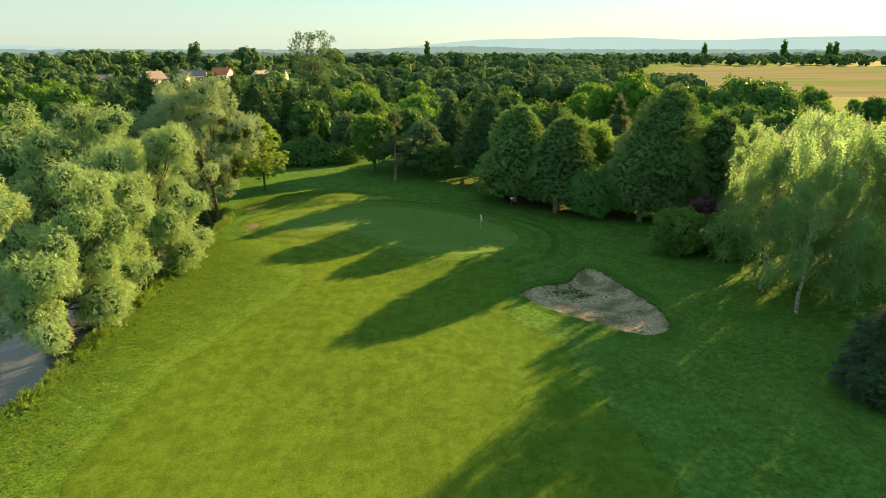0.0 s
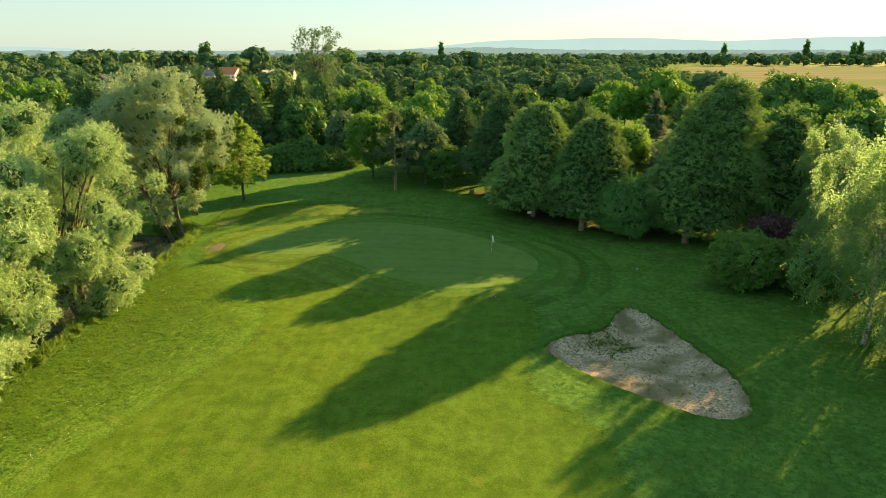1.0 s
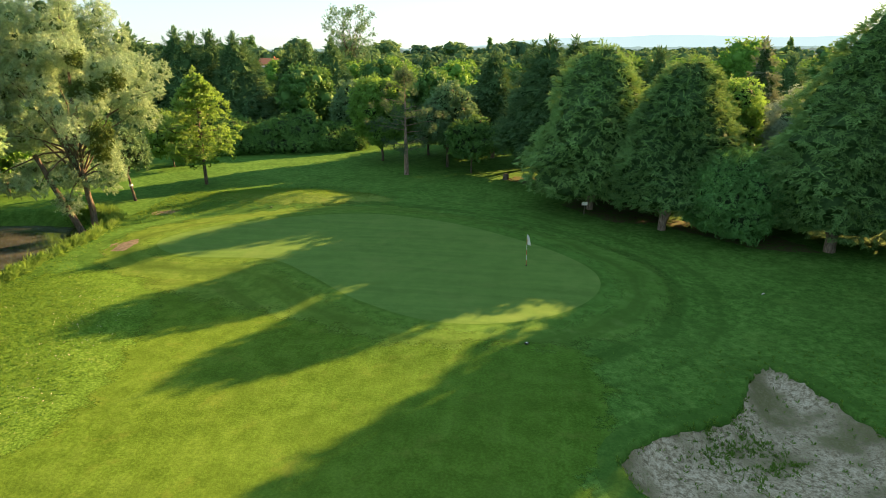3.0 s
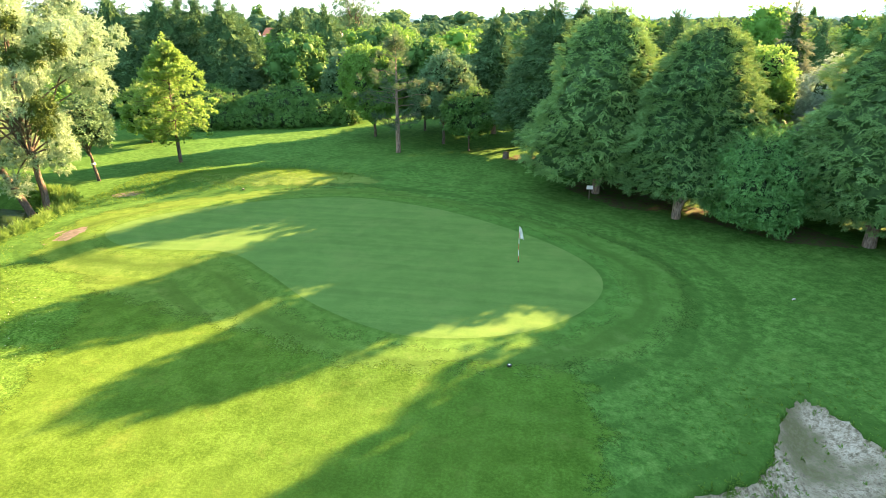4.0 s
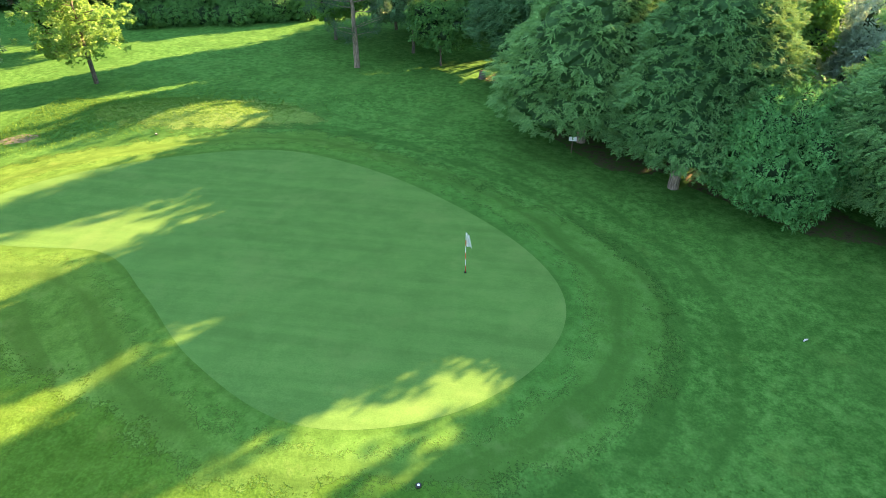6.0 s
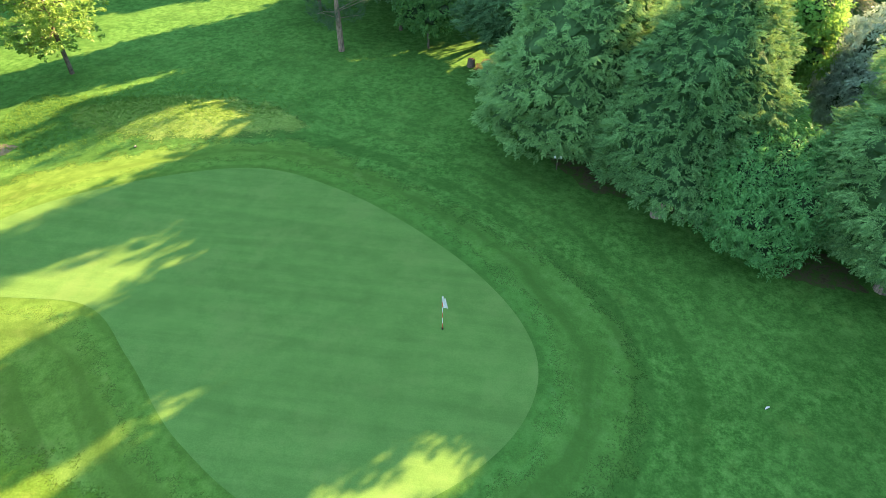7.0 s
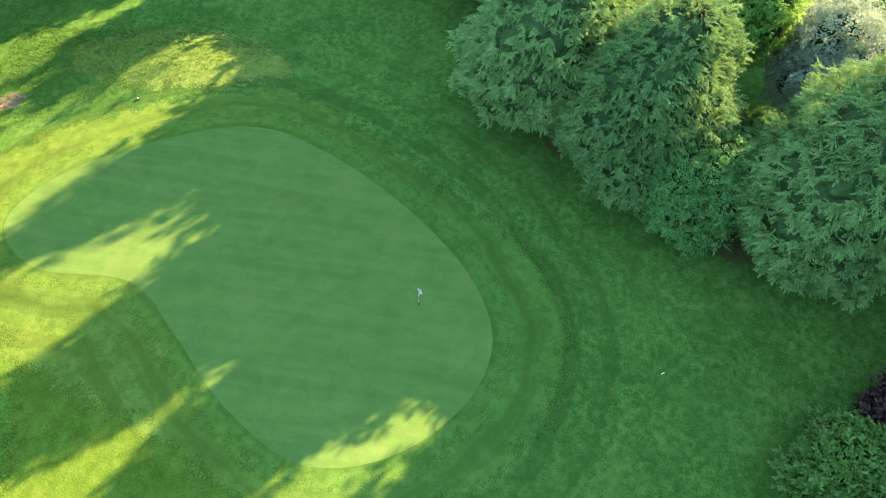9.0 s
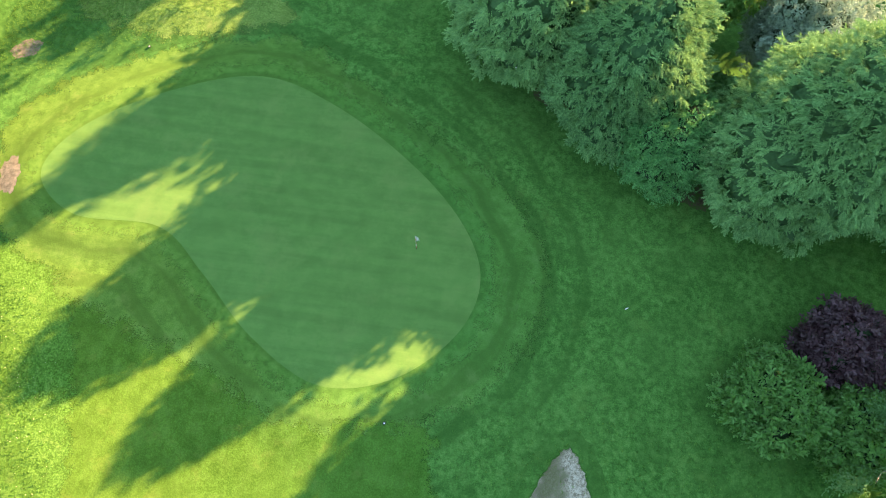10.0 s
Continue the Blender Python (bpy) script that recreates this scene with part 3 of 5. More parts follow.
def lip(name, line, label):
    """A rounded grass edge that hangs over the sand."""
    d = np.roll(line, -1, 0) - np.roll(line, 1, 0)
    out = unit(np.column_stack([d[:, 1], -d[:, 0]]))
    if inside(*(line + out * 0.3).T, line)[0].mean() > 0.5:
        out = -out
    a = np.arange(len(line))
    wave = 0.04 * np.sin(a * 0.9) + 0.03 * np.sin(a * 2.3 + 1)
    n, rows = len(line), []
    level = ground_z(*(line + out * 0.7).T)
    for off, up in ((0.95, 0.002), (0.60, 0.018), (0.25, 0.04), (-0.02, 0.045), (-0.14, -0.01), (-0.20, -0.22)):
        p = line + out * (off + wave)[:, None]
        rows.append(np.column_stack([p, np.minimum(level, np.maximum(ground_z(*p.T), level)) + up if off < 0.7 else ground_z(*p.T) + up]))
    idx = np.arange(len(rows) * n).reshape(len(rows), n)
    q = np.stack([idx[:-1], np.roll(idx, -1, 1)[:-1], np.roll(idx, -1, 1)[1:], idx[1:]], -1).reshape(-1, 4)
    return tagged(new(name, quad_mesh(name, np.concatenate(rows), q, ROUGH, True)), label, "bunker edge", kind="structure")


lip("bunker_edge", rounded(BUNKER_LINE[::4], 6), "rounded grass edge hanging over the bunker sand")


def ring(cx, cy, rx, ry, turn=0.0, n=64):
    a = np.linspace(0, 2 * np.pi, n, endpoint=False)
    c, s = math.cos(radians(turn)), math.sin(radians(turn))
    u, v = rx * np.cos(a), ry * np.sin(a)
    return np.stack([cx + u * c - v * s, cy + u * s + v * c], 1)


lawn("dry_grass", ring(-16.5, 93.4, 9.5, 3.9, 4), (-16.5, 93.4), 0.016, DRY_GRASS, "pale dry rough grass on a low mound", 40, edge=0.004)
lawn("soil_patch", ring(-24.7, 77.3, 1.35, 2.1, 12), (-24.7, 77.3), 0.04, SOIL, "bare reddish worn soil patch beside the green", 12, 0.12)
lawn("soil_patch", ring(-27.6, 88.0, 1.2, 0.8, 30), (-27.6, 88.0), 0.04, SOIL, "bare reddish worn soil patch near the pond", 12, 0.15)
lawn("needle_bed", ring(13.2, 92.3, 5.2, 3.2, -48), (13.2, 92.3), 0.03, LITTER, "bare brown soil and needles under cypress trees", 16, 0.12)
lawn("needle_bed", ring(21.4, 85.0, 5.6, 2.0, -40), (21.4, 85.0), 0.03, LITTER, "bare brown soil and needles under evergreen shrubs", 16, 0.12)
lawn("needle_bed", ring(6.5, 104.5, 3.2, 2, -35), (6.5, 104.5), 0.03, LITTER, "bare brown soil and needles under dark conifers", 16, 0.12)

water = new("water", quad_mesh("water", [(-60, 5, -1.35), (-27, 5, -1.35), (-27, 90, -1.35), (-60, 90, -1.35)], [(0, 1, 2, 3)], WATER))
tagged(water, "dark still pond water under overhanging willows", "pond", kind="structure")

lawn("field", [(118, 330), (128, 458), (200, 620), (300, 860), (600, 890), (950, 850), (950, 400), (600, 305), (160, 312)], (450, 580), 0.15, FIELD, "flat tan and yellow crop field beyond the woods", 30)
lawn("field", [(-215, 400), (-110, 400), (-110, 470), (-235, 480)], (-165, 435), 0.15, FIELD, "dry yellow field in front of the village houses", 12)

# far hills, a plain hazy backdrop
def horizon(dist, lo, hi, heights, material, label, category):
    """A backdrop ring between two bearings, with its outline from a function of the bearing."""
    a = np.radians(np.linspace(lo, hi, 700))
    hgt = heights(np.degrees(a))
    lower = np.stack([dist * np.sin(a), dist * np.cos(a), np.full(700, -5.0)], 1)
    upper = np.stack([dist * np.sin(a), dist * np.cos(a), hgt], 1)
    q = [(i, i + 1, 701 + i, 700 + i) for i in range(699)]
    tagged(new("backdrop", quad_mesh("backdrop", np.concatenate([lower, upper]), q, material)), label, category, kind="structure")


def rough_top(a, size, seed):
    g = np.random.default_rng(seed)
    return size * (np.sin(a * 2.1 + seed) * 0.4 + np.sin(a * 5.3) * 0.3 + np.sin(a * 13.7 + 1) * 0.3 + np.interp(a, np.linspace(-70, 70, 420), g.normal(0, 0.45, 420)))


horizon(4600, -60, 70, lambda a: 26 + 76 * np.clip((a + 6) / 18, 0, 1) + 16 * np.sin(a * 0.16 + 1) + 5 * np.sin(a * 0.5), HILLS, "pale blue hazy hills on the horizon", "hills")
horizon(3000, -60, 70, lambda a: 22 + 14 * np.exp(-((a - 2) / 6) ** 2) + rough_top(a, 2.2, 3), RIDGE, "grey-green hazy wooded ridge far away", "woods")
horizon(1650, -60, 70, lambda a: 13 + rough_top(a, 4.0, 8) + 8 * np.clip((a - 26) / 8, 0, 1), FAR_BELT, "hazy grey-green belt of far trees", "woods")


# ---- trees ----
def trunk_mesh(pieces, material):
    return quad_mesh("trunk", *join_arrays(pieces), material, True)


DOME = ((0, 0.70), (0.08, 0.92), (0.25, 0.97), (0.40, 0.89), (0.60, 0.73), (0.80, 0.50), (0.92, 0.30), (1, 0.05))
SPIRE = ((0, 0.85), (0.10, 1.0), (0.30, 0.88), (0.55, 0.68), (0.80, 0.42), (0.92, 0.24), (1, 0.03))
CONE = ((0, 0.85), (0.10, 1.0), (0.30, 0.82), (0.55, 0.53), (0.80, 0.24), (0.95, 0.07), (1, 0.02))
OVAL = ((0, 0.55), (0.12, 0.92), (0.30, 1.0), (0.55, 0.78), (0.80, 0.42), (0.95, 0.14), (1, 0.03))


def evergreen(at, height, radius, label, seed, material=CYPRESS, template=PLUME, per_m2=5.4, plumes=8, plume=0.49, skirt=1.6, form=DOME, name="cypress_tree", group="cypress trees beside the green", bark_mat=BARK_PALE, forks=4, girth=0.30, oval=None, root=(0, 0), lean=(0, 0), boughs=90):
    """A dense conifer: tufts of sprays over an uneven crown of flat, overhanging boughs, with the inner shade painted
    on a closed core; form gives the outline from the lowest bough to the tip.
    """
    ob = thing(name, (*at, gz(*at)), label, "conifer tree", group)
    r = np.random.default_rng(seed)
    tall = height - skirt
    bough_s, bough_a = np.sort(r.random(boughs) ** 1.15), r.random(boughs) * 2 * np.pi
    bough_out = r.uniform(0.5, 1.0, boughs)

    def reach(s, az):
        """The crown's radius: its outline, broad lobes and boughs that stand out like shelves."""
        base = radius * np.interp(s, *np.array(form).T)
        if oval:
            base = base / np.sqrt((np.cos(az - radians(oval[0])) / oval[1]) ** 2 + (np.sin(az - radians(oval[0])) / oval[2]) ** 2)
        base = base * (0.93 + 0.13 * np.sin(az * 3 + seed) * np.cos(s * 9 + seed))
        out = np.zeros_like(base)
        for bs, ba, bo in zip(bough_s, bough_a, bough_out):
            da = (az - ba + np.pi) % (2 * np.pi) - np.pi
            dz = (s - bs) * tall
            out = np.maximum(out, bo * np.exp(-(da * base / 1.15) ** 2 - (dz / np.where(dz > 0, 0.70, 0.34)) ** 2))
        return base * 0.87 + out * np.minimum(1.75, 0.36 + 0.24 * base)

    def place(s, az, rad):
        return np.stack([rad * np.cos(az) + lean[0] * s, rad * np.sin(az) + lean[1] * s, skirt + s * tall], -1)

    area = 2 * np.pi * radius * 0.68 * tall
    n = int(per_m2 * area * 1.9)
    i = np.arange(n)  # an even spread, so that no bough stays bare
    s, az = (0.7548777 * i + 0.01 * r.normal(0, 1, n)) % 1.0, (0.5698403 * i + 0.01 * r.normal(0, 1, n)) % 1.0 * 2 * np.pi
    keep = r.random(n) < np.interp(s, *np.array(form).T) * 0.95 + 0.06
    s, az = s[keep], az[keep]
    n = len(s)
    rad = reach(s, az) + r.normal(0, 0.16, n)
    pos = place(s, az, np.maximum(rad - 0.30 * plume, 0.02)) + np.stack([0 * s, 0 * s, r.normal(0, 0.10, n)], 1)
    rise = 0.02 + 0.75 * np.clip(s - 0.45, 0, 1)
    away = np.stack([np.cos(az), np.sin(az), rise], 1) + r.normal(0, 0.22, (n, 3))
    pos_p = np.repeat(pos, plumes, 0) + r.normal(0, 0.10 * plume / 0.66, (n * plumes, 3))
    way = np.repeat(away, plumes, 0) + r.normal(0, 1, (n * plumes, 3)) * np.array([0.48, 0.48, 0.26])
    face = np.repeat(np.stack([np.cos(az) * 0.45, np.sin(az) * 0.45, np.full(n, 0.9)], 1), plumes, 0)
    size = plume * r.uniform(0.6, 1.25, len(pos_p)) * np.repeat(r.uniform(0.75, 1.3, n), plumes)
    tip = np.stack([r.normal(0, 0.14, 40) + lean[0], r.normal(0, 0.14, 40) + lean[1], height - np.linspace(-0.35, 1.6, 40)], 1)
    pos_p, size = np.concatenate([pos_p, tip]), np.append(size, np.full(40, plume))
    way = np.concatenate([way, np.stack([r.normal(0, 0.45, 40), r.normal(0, 0.45, 40), np.full(40, 1.0)], 1)])
    face = np.concatenate([face, r.normal(0, 1, (40, 3))])
    leaves = scatter(template, pos_p, way, size, face, 0.34)
    # closed core behind the tufts, coloured as dark as the gaps in shade
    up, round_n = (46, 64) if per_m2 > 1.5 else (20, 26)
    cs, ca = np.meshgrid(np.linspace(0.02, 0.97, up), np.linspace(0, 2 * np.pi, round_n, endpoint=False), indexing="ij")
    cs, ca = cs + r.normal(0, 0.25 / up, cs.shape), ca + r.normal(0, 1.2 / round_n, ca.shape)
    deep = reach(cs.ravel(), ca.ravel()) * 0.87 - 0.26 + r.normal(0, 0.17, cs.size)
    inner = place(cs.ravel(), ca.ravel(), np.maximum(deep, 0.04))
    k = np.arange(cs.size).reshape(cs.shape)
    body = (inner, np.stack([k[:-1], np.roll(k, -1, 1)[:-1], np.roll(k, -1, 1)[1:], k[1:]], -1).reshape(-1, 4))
    part("crown", crown_mesh(leaves, [body], material, SHADE_SPRAYS, False), ob, "feathery layered evergreen sprays")
    pieces = [limb((*root, -0.3), (*root, skirt + 0.6), girth * 1.15, girth, 0, 4, 9, 0.03), limb((*root, skirt + 0.3), (lean[0] * 0.9, lean[1] * 0.9, height * 0.9), girth * 0.9, 0.03, 0, 9, 8, 0.03)]
    for i in range(forks):
        a = 1.6 * i + seed
        pieces.append(limb((*root, 0.3 + 0.12 * i), (root[0] + math.cos(a) * 1.3, root[1] + math.sin(a) * 1.3, 2.8), 0.15, 0.06, 0.2))
    for bs, ba in list(zip(bough_s, bough_a))[::2]:
        p = place(np.array([bs]), np.array([ba]), reach(np.array([bs]), np.array([ba])) * 0.62)[0]
        pieces.append(limb((lean[0] * bs, lean[1] * bs, p[2] - 0.4), p, 0.06, 0.015, 0.05, 4, 4))
    part("trunk", trunk_mesh(pieces, bark_mat), ob, "pale forked trunk")
    return ob


def layered_tree(at, height, radius, label, seed, material=CYPRESS, template=PLUME, branches=190, plumes=12, skirt=1.3, form=DOME, name="cypress_tree", plume=1.0, group="cypress trees beside the green", fill=0.7, inner_template=PLUME_FAR, bark_mat=BARK_PALE, shift=(0, 0), layer=1.05, forks=4, category="conifer tree", crown="feathery layered evergreen sprays", wood="pale forked trunk", girth=0.30, oval=None, root=(0, 0)):
    """A tree of layered boughs, each with bunches of sprays towards its end; form gives the outline from the lowest bough to the tip."""
    ob = thing(name, (*at, gz(*at)), label, category, group)
    r = np.random.default_rng(seed)
    s = r.random(branches) ** 1.2
    tiers = height / layer
    az = r.random(branches) * 2 * np.pi
    s = np.clip((np.floor(s * tiers) + 0.5 + 0.22 * r.normal(0, 1, branches) + 0.4 * np.sin(az)) / tiers, 0, 0.97)
    s[:10] = np.linspace(0.9, 0.995, 10)
    z0 = skirt + s * (height - skirt - 0.5)
    reach = radius * np.interp(s, *np.array(form).T)
    if oval:  # a crown longer one way than the other: turn, long and short factor
        reach = reach / np.sqrt((np.cos(az - radians(oval[0])) / oval[1]) ** 2 + (np.sin(az - radians(oval[0])) / oval[2]) ** 2)
    reach = reach * (1 + 0.16 * np.sin(az * 3 + seed) * np.cos(s * 9 + seed) + r.normal(0, 0.13, branches)) + 0.12
    bunches, many = max(1, plumes // 6), 6 if plumes >= 6 else plumes
    t = np.repeat(r.uniform(0.50, 1.0, (branches, bunches)) ** 0.6, many, 1)
    side = np.repeat(r.normal(0, 0.20, (branches, bunches)), many, 1) * (0.4 + 0.6 * reach[:, None])
    t = t + r.normal(0, 0.09, t.shape) / np.maximum(reach[:, None], 1)
    side = side + r.normal(0, 0.10, t.shape)
    ca, sa = np.cos(az)[:, None], np.sin(az)[:, None]
    rr = reach[:, None] * t
    sx, sy = shift[0] * (1 - s), shift[1] * (1 - s)
    x, y = ca * rr - sa * side + sx[:, None], sa * rr + ca * side + sy[:, None]
    rise = reach[:, None] * (0.30 * t - 0.20 * t * t) + np.repeat(r.normal(0, 0.2, (branches, bunches)), many, 1) + r.normal(0, 0.06, t.shape) - 0.2 * np.abs(side)
    pos = np.stack([x, y, z0[:, None] + rise], -1).reshape(-1, 3)
    fan = np.repeat(r.normal(0, 0.30, (branches, bunches)), many, 1)[..., None] + r.normal(0, 0.42, (*t.shape, 3))
    way = (np.stack([ca + 0 * t - sa * side * 0.9, sa + 0 * t + ca * side * 0.9, 0.30 + 0 * t], -1) + fan).reshape(-1, 3)
    inner = int(fill * t.size)
    pick = r.integers(0, branches, inner)
    d = reach[pick] * r.uniform(0.06, 0.56, inner)
    a = az[pick] + r.normal(0, 0.5, inner)
    pos = np.concatenate([pos, np.stack([np.cos(a) * d + sx[pick], np.sin(a) * d + sy[pick], z0[pick] + 0.15 * d + r.normal(0, 0.25, inner)], 1)])
    way = np.concatenate([way, np.stack([np.cos(a), np.sin(a), r.normal(0.2, 0.5, inner)], 1)])
    pos = np.concatenate([pos, np.stack([r.normal(0, 0.12, 18), r.normal(0, 0.12, 18), height - np.linspace(-0.2, 2.4, 18)], 1)])
    way = np.concatenate([way, np.stack([r.normal(0, 0.4, 18), r.normal(0, 0.4, 18), np.full(18, 1.0)], 1)])
    size = plume * r.uniform(0.7, 1.25, len(pos))
    near = np.ones(len(pos), bool)
    near[t.size:t.size + inner] = False
    v, q = join_arrays([scatter(template, pos[near], way[near], size[near], wild=0.22), scatter(inner_template, pos[~near], way[~near], size[~near], wild=0.6)])
    part("crown", quad_mesh("crown", v, q, material), ob, crown)
    pieces = [limb((*root, -0.3), (*root, skirt + 0.6), girth * 1.15, girth, 0, 4, 9, 0.03), limb((*root, skirt + 0.3), (0, 0, height * 0.9), girth * 0.9, 0.03, 0, 9, 8, 0.03)]
    for i in range(forks):
        a = 1.6 * i + seed
        pieces.append(limb((*root, 0.3 + 0.12 * i), (root[0] + math.cos(a) * 1.3, root[1] + math.sin(a) * 1.3, 2.8), 0.15, 0.06, 0.2))
    for i in range(0, branches, 3):
        tip = np.array([math.cos(az[i]), math.sin(az[i]), 0]) * reach[i] * 0.8 + np.array([sx[i], sy[i], z0[i] + reach[i] * 0.12])
        pieces.append(limb((0, 0, z0[i] - 0.1), tip, 0.055, 0.015, 0.05, 4, 4))
    part("trunk", trunk_mesh(pieces, bark_mat), ob, wood)
    return ob


def round_clumps(centre, radii, count, size, seed, shell=(0.45, 0.8)):
    r = np.random.default_rng(seed)
    out = []
    for i in range(count):
        f = (i + 0.5) / count
        zc = 1 - 1.85 * f
        a = i * 2.39996 + r.normal(0, 0.3)
        w = math.sqrt(max(0, 1 - zc * zc))
        d = np.array([w * math.cos(a), w * math.sin(a), zc]) * r.uniform(*shell)
        s = size * r.uniform(0.7, 1.3)
        out.append((np.asarray(centre) + d * np.asarray(radii), np.array([s, s, s * r.uniform(0.75, 1.05)])))
    return out


def leafy(name, at, clumps, template, per_m2, size, material, bark_mat, label, category, trunk_top, trunk_r, droop=0.3, group="", stems=((0, 0),), lean=(0, 0), every=1, seed=1, depth=0.35, core=0.62, inner=None):
    """A tree of clumps on limbs."""
    ob = thing(name, (*at, gz(*at)), label, category, group)
    leaves = clump_leaves(clumps, template, per_m2, size, droop, depth, seed=seed)
    part("crown", crown_mesh(leaves, [blob(c, np.asarray(r) * core, seed + i, 7, 5) for i, (c, r) in enumerate(clumps)] if core else [], material, inner or SHADE_TWIGS), ob)
    pieces, tops = [], []
    for k, (sx, sy) in enumerate(stems):
        top = np.array([lean[0] + sx * 1.2, lean[1] + sy * 1.2, trunk_top])
        pieces.append(limb((sx * 0.4, sy * 0.4, -0.4), top, trunk_r, trunk_r * 0.6, 0.0, 7, 9, 0.05))
        tops.append(top)
    for i, (c, r) in enumerate(clumps):
        if i % every == 0:
            top = tops[i % len(tops)]
            pieces.append(limb(top - np.array([0, 0, trunk_top * 0.15 * (i % 3)]), c, trunk_r * 0.32, 0.03, np.linalg.norm(np.asarray(c) - top) * 0.10, 6, 5))
    part("trunk", trunk_mesh(pieces, bark_mat), ob)
    return ob


# cypress row on the sun side of the green
evergreen((11.4, 93.5), 14.3, 6.4, "tall dense dark green cypress tree beside the green", 11, skirt=1.5, oval=(45, 1.15, 0.98), root=(-0.4, -1.1), boughs=110)
evergreen((16.9, 88.8), 13.3, 5.65, "broad dark green cypress with pale forked trunk beside laurel", 12, skirt=1.5, oval=(45, 1.15, 0.95), root=(-0.8, -2.4), lean=(0.7, -0.8), boughs=100)
evergreen((28.4, 84.4), 17.7, 7.4, "largest dark green cypress tree with a stout pale trunk", 13, skirt=1.1, oval=(45, 1.05, 0.94), root=(-1.6, -3.0), girth=0.36, lean=(1.8, -2.0), boughs=140)
evergreen((7.5, 104.9), 14.6, 5.5, "dark green cypress tree at the back of the row", 14, CYPRESS_DARK, per_m2=2.0, plumes=7, skirt=2.2, form=OVAL, plume=0.8)
evergreen((10.4, 107.6), 14.6, 4.5, "tall dark green cypress tree close behind another", 19, CYPRESS_DARK, per_m2=1.8, plumes=7, skirt=1.8, form=OVAL, plume=0.8)
evergreen((1.4, 119.6), 13.2, 4.1, "dark green cypress tree behind a stump", 15, CYPRESS_DARK, per_m2=1.6, plumes=7, skirt=2.0, form=OVAL, plume=0.85)
evergreen((6.6, 112.3), 8.8, 4.4, "low broad dark conifer behind a stump", 20, CYPRESS_DARK, per_m2=2.0, plumes=7, skirt=3.4, plume=0.75)
evergreen((30.0, 107.0), 14.2, 3.5, "brownish conical conifer standing behind the cypress row", 16, BROWN_CONIFER, per_m2=2.0, plumes=7, form=CONE, name="conifer_tree", group="", plume=0.75)
evergreen((30.0, 36.2), 7.2, 3.4, "low dense blue-green conifer beside the fairway", 17, BLUE_CONIFER, per_m2=3.0, plumes=8, skirt=0.2, name="conifer_tree", group="", plume=0.6, forks=0, boughs=60)
evergreen((37.8, 84.2), 14.0, 5.0, "dark green cypress tree half hidden in the row", 18, per_m2=1.8, plumes=7, plume=0.8)

# laurel, shrubs and the pale bush
leafy("laurel_bush", (20.6, 84.6), round_clumps((0, 0, 3.3), (4.0, 3.2, 3.5), 30, 1.4, 21, (0.55, 0.8)), LAUREL_SPRIG, 19, 0.85, LAUREL, BARK, "large rounded glossy green laurel bush between two cypresses", "bush", 1.6, 0.14, 0.1, stems=((0.5, 0), (-0.5, 0.3), (0, -0.5)), seed=21)
leafy("silver_bush", (29.2, 92.6), round_clumps((0, 0, 5.4), (4.3, 4.3, 4.2), 24, 1.9, 22, (0.5, 0.7)), LAUREL_SPRIG, 14, 1.0, SILVER, BARK, "rounded silver-grey leaved tree behind the cypress row", "tree", 2.0, 0.16, 0.1, seed=22)
leafy("shrub", (27.4, 68.4), round_clumps((0, 0, 2.6), (2.9, 2.9, 2.5), 20, 1.2, 23, (0.5, 0.75)), BROAD_SPRIG, 20, 1.1, SHRUB, BARK, "rounded bright green shrub beside a purple-leaved one", "bush", 1.2, 0.10, 0.1, seed=23)
leafy("shrub", (32.6, 67.0), round_clumps((0, 0, 2.4), (2.8, 2.4, 2.3), 18, 1.2, 24, (0.5, 0.75)), BROAD_SPRIG, 18, 1.1, SHRUB, BARK, "green shrub under birch branches", "bush", 1.2, 0.10, 0.1, seed=24)
leafy("purple_shrub", (31.8, 71.8), round_clumps((0, 0, 2.7), (3.0, 2.7, 2.5), 20, 1.2, 25, (0.5, 0.75)), BROAD_SPRIG, 18, 1.1, PURPLE, BARK, "dark purple-leaved shrub beside green bushes", "bush", 1.2, 0.10, 0.1, seed=25)
leafy("broadleaf_tree", (22.2, 95.4), round_clumps((0, 0, 7.4), (3.5, 3.5, 4.6), 30, 1.4, 26, (0.5, 0.85)), BROAD_SPRIG, 12, 1.1, WOOD_LIGHT, BARK, "sunlit yellow-green broadleaf tree behind the cypresses", "tree", 4.0, 0.2, 0.2, seed=26)

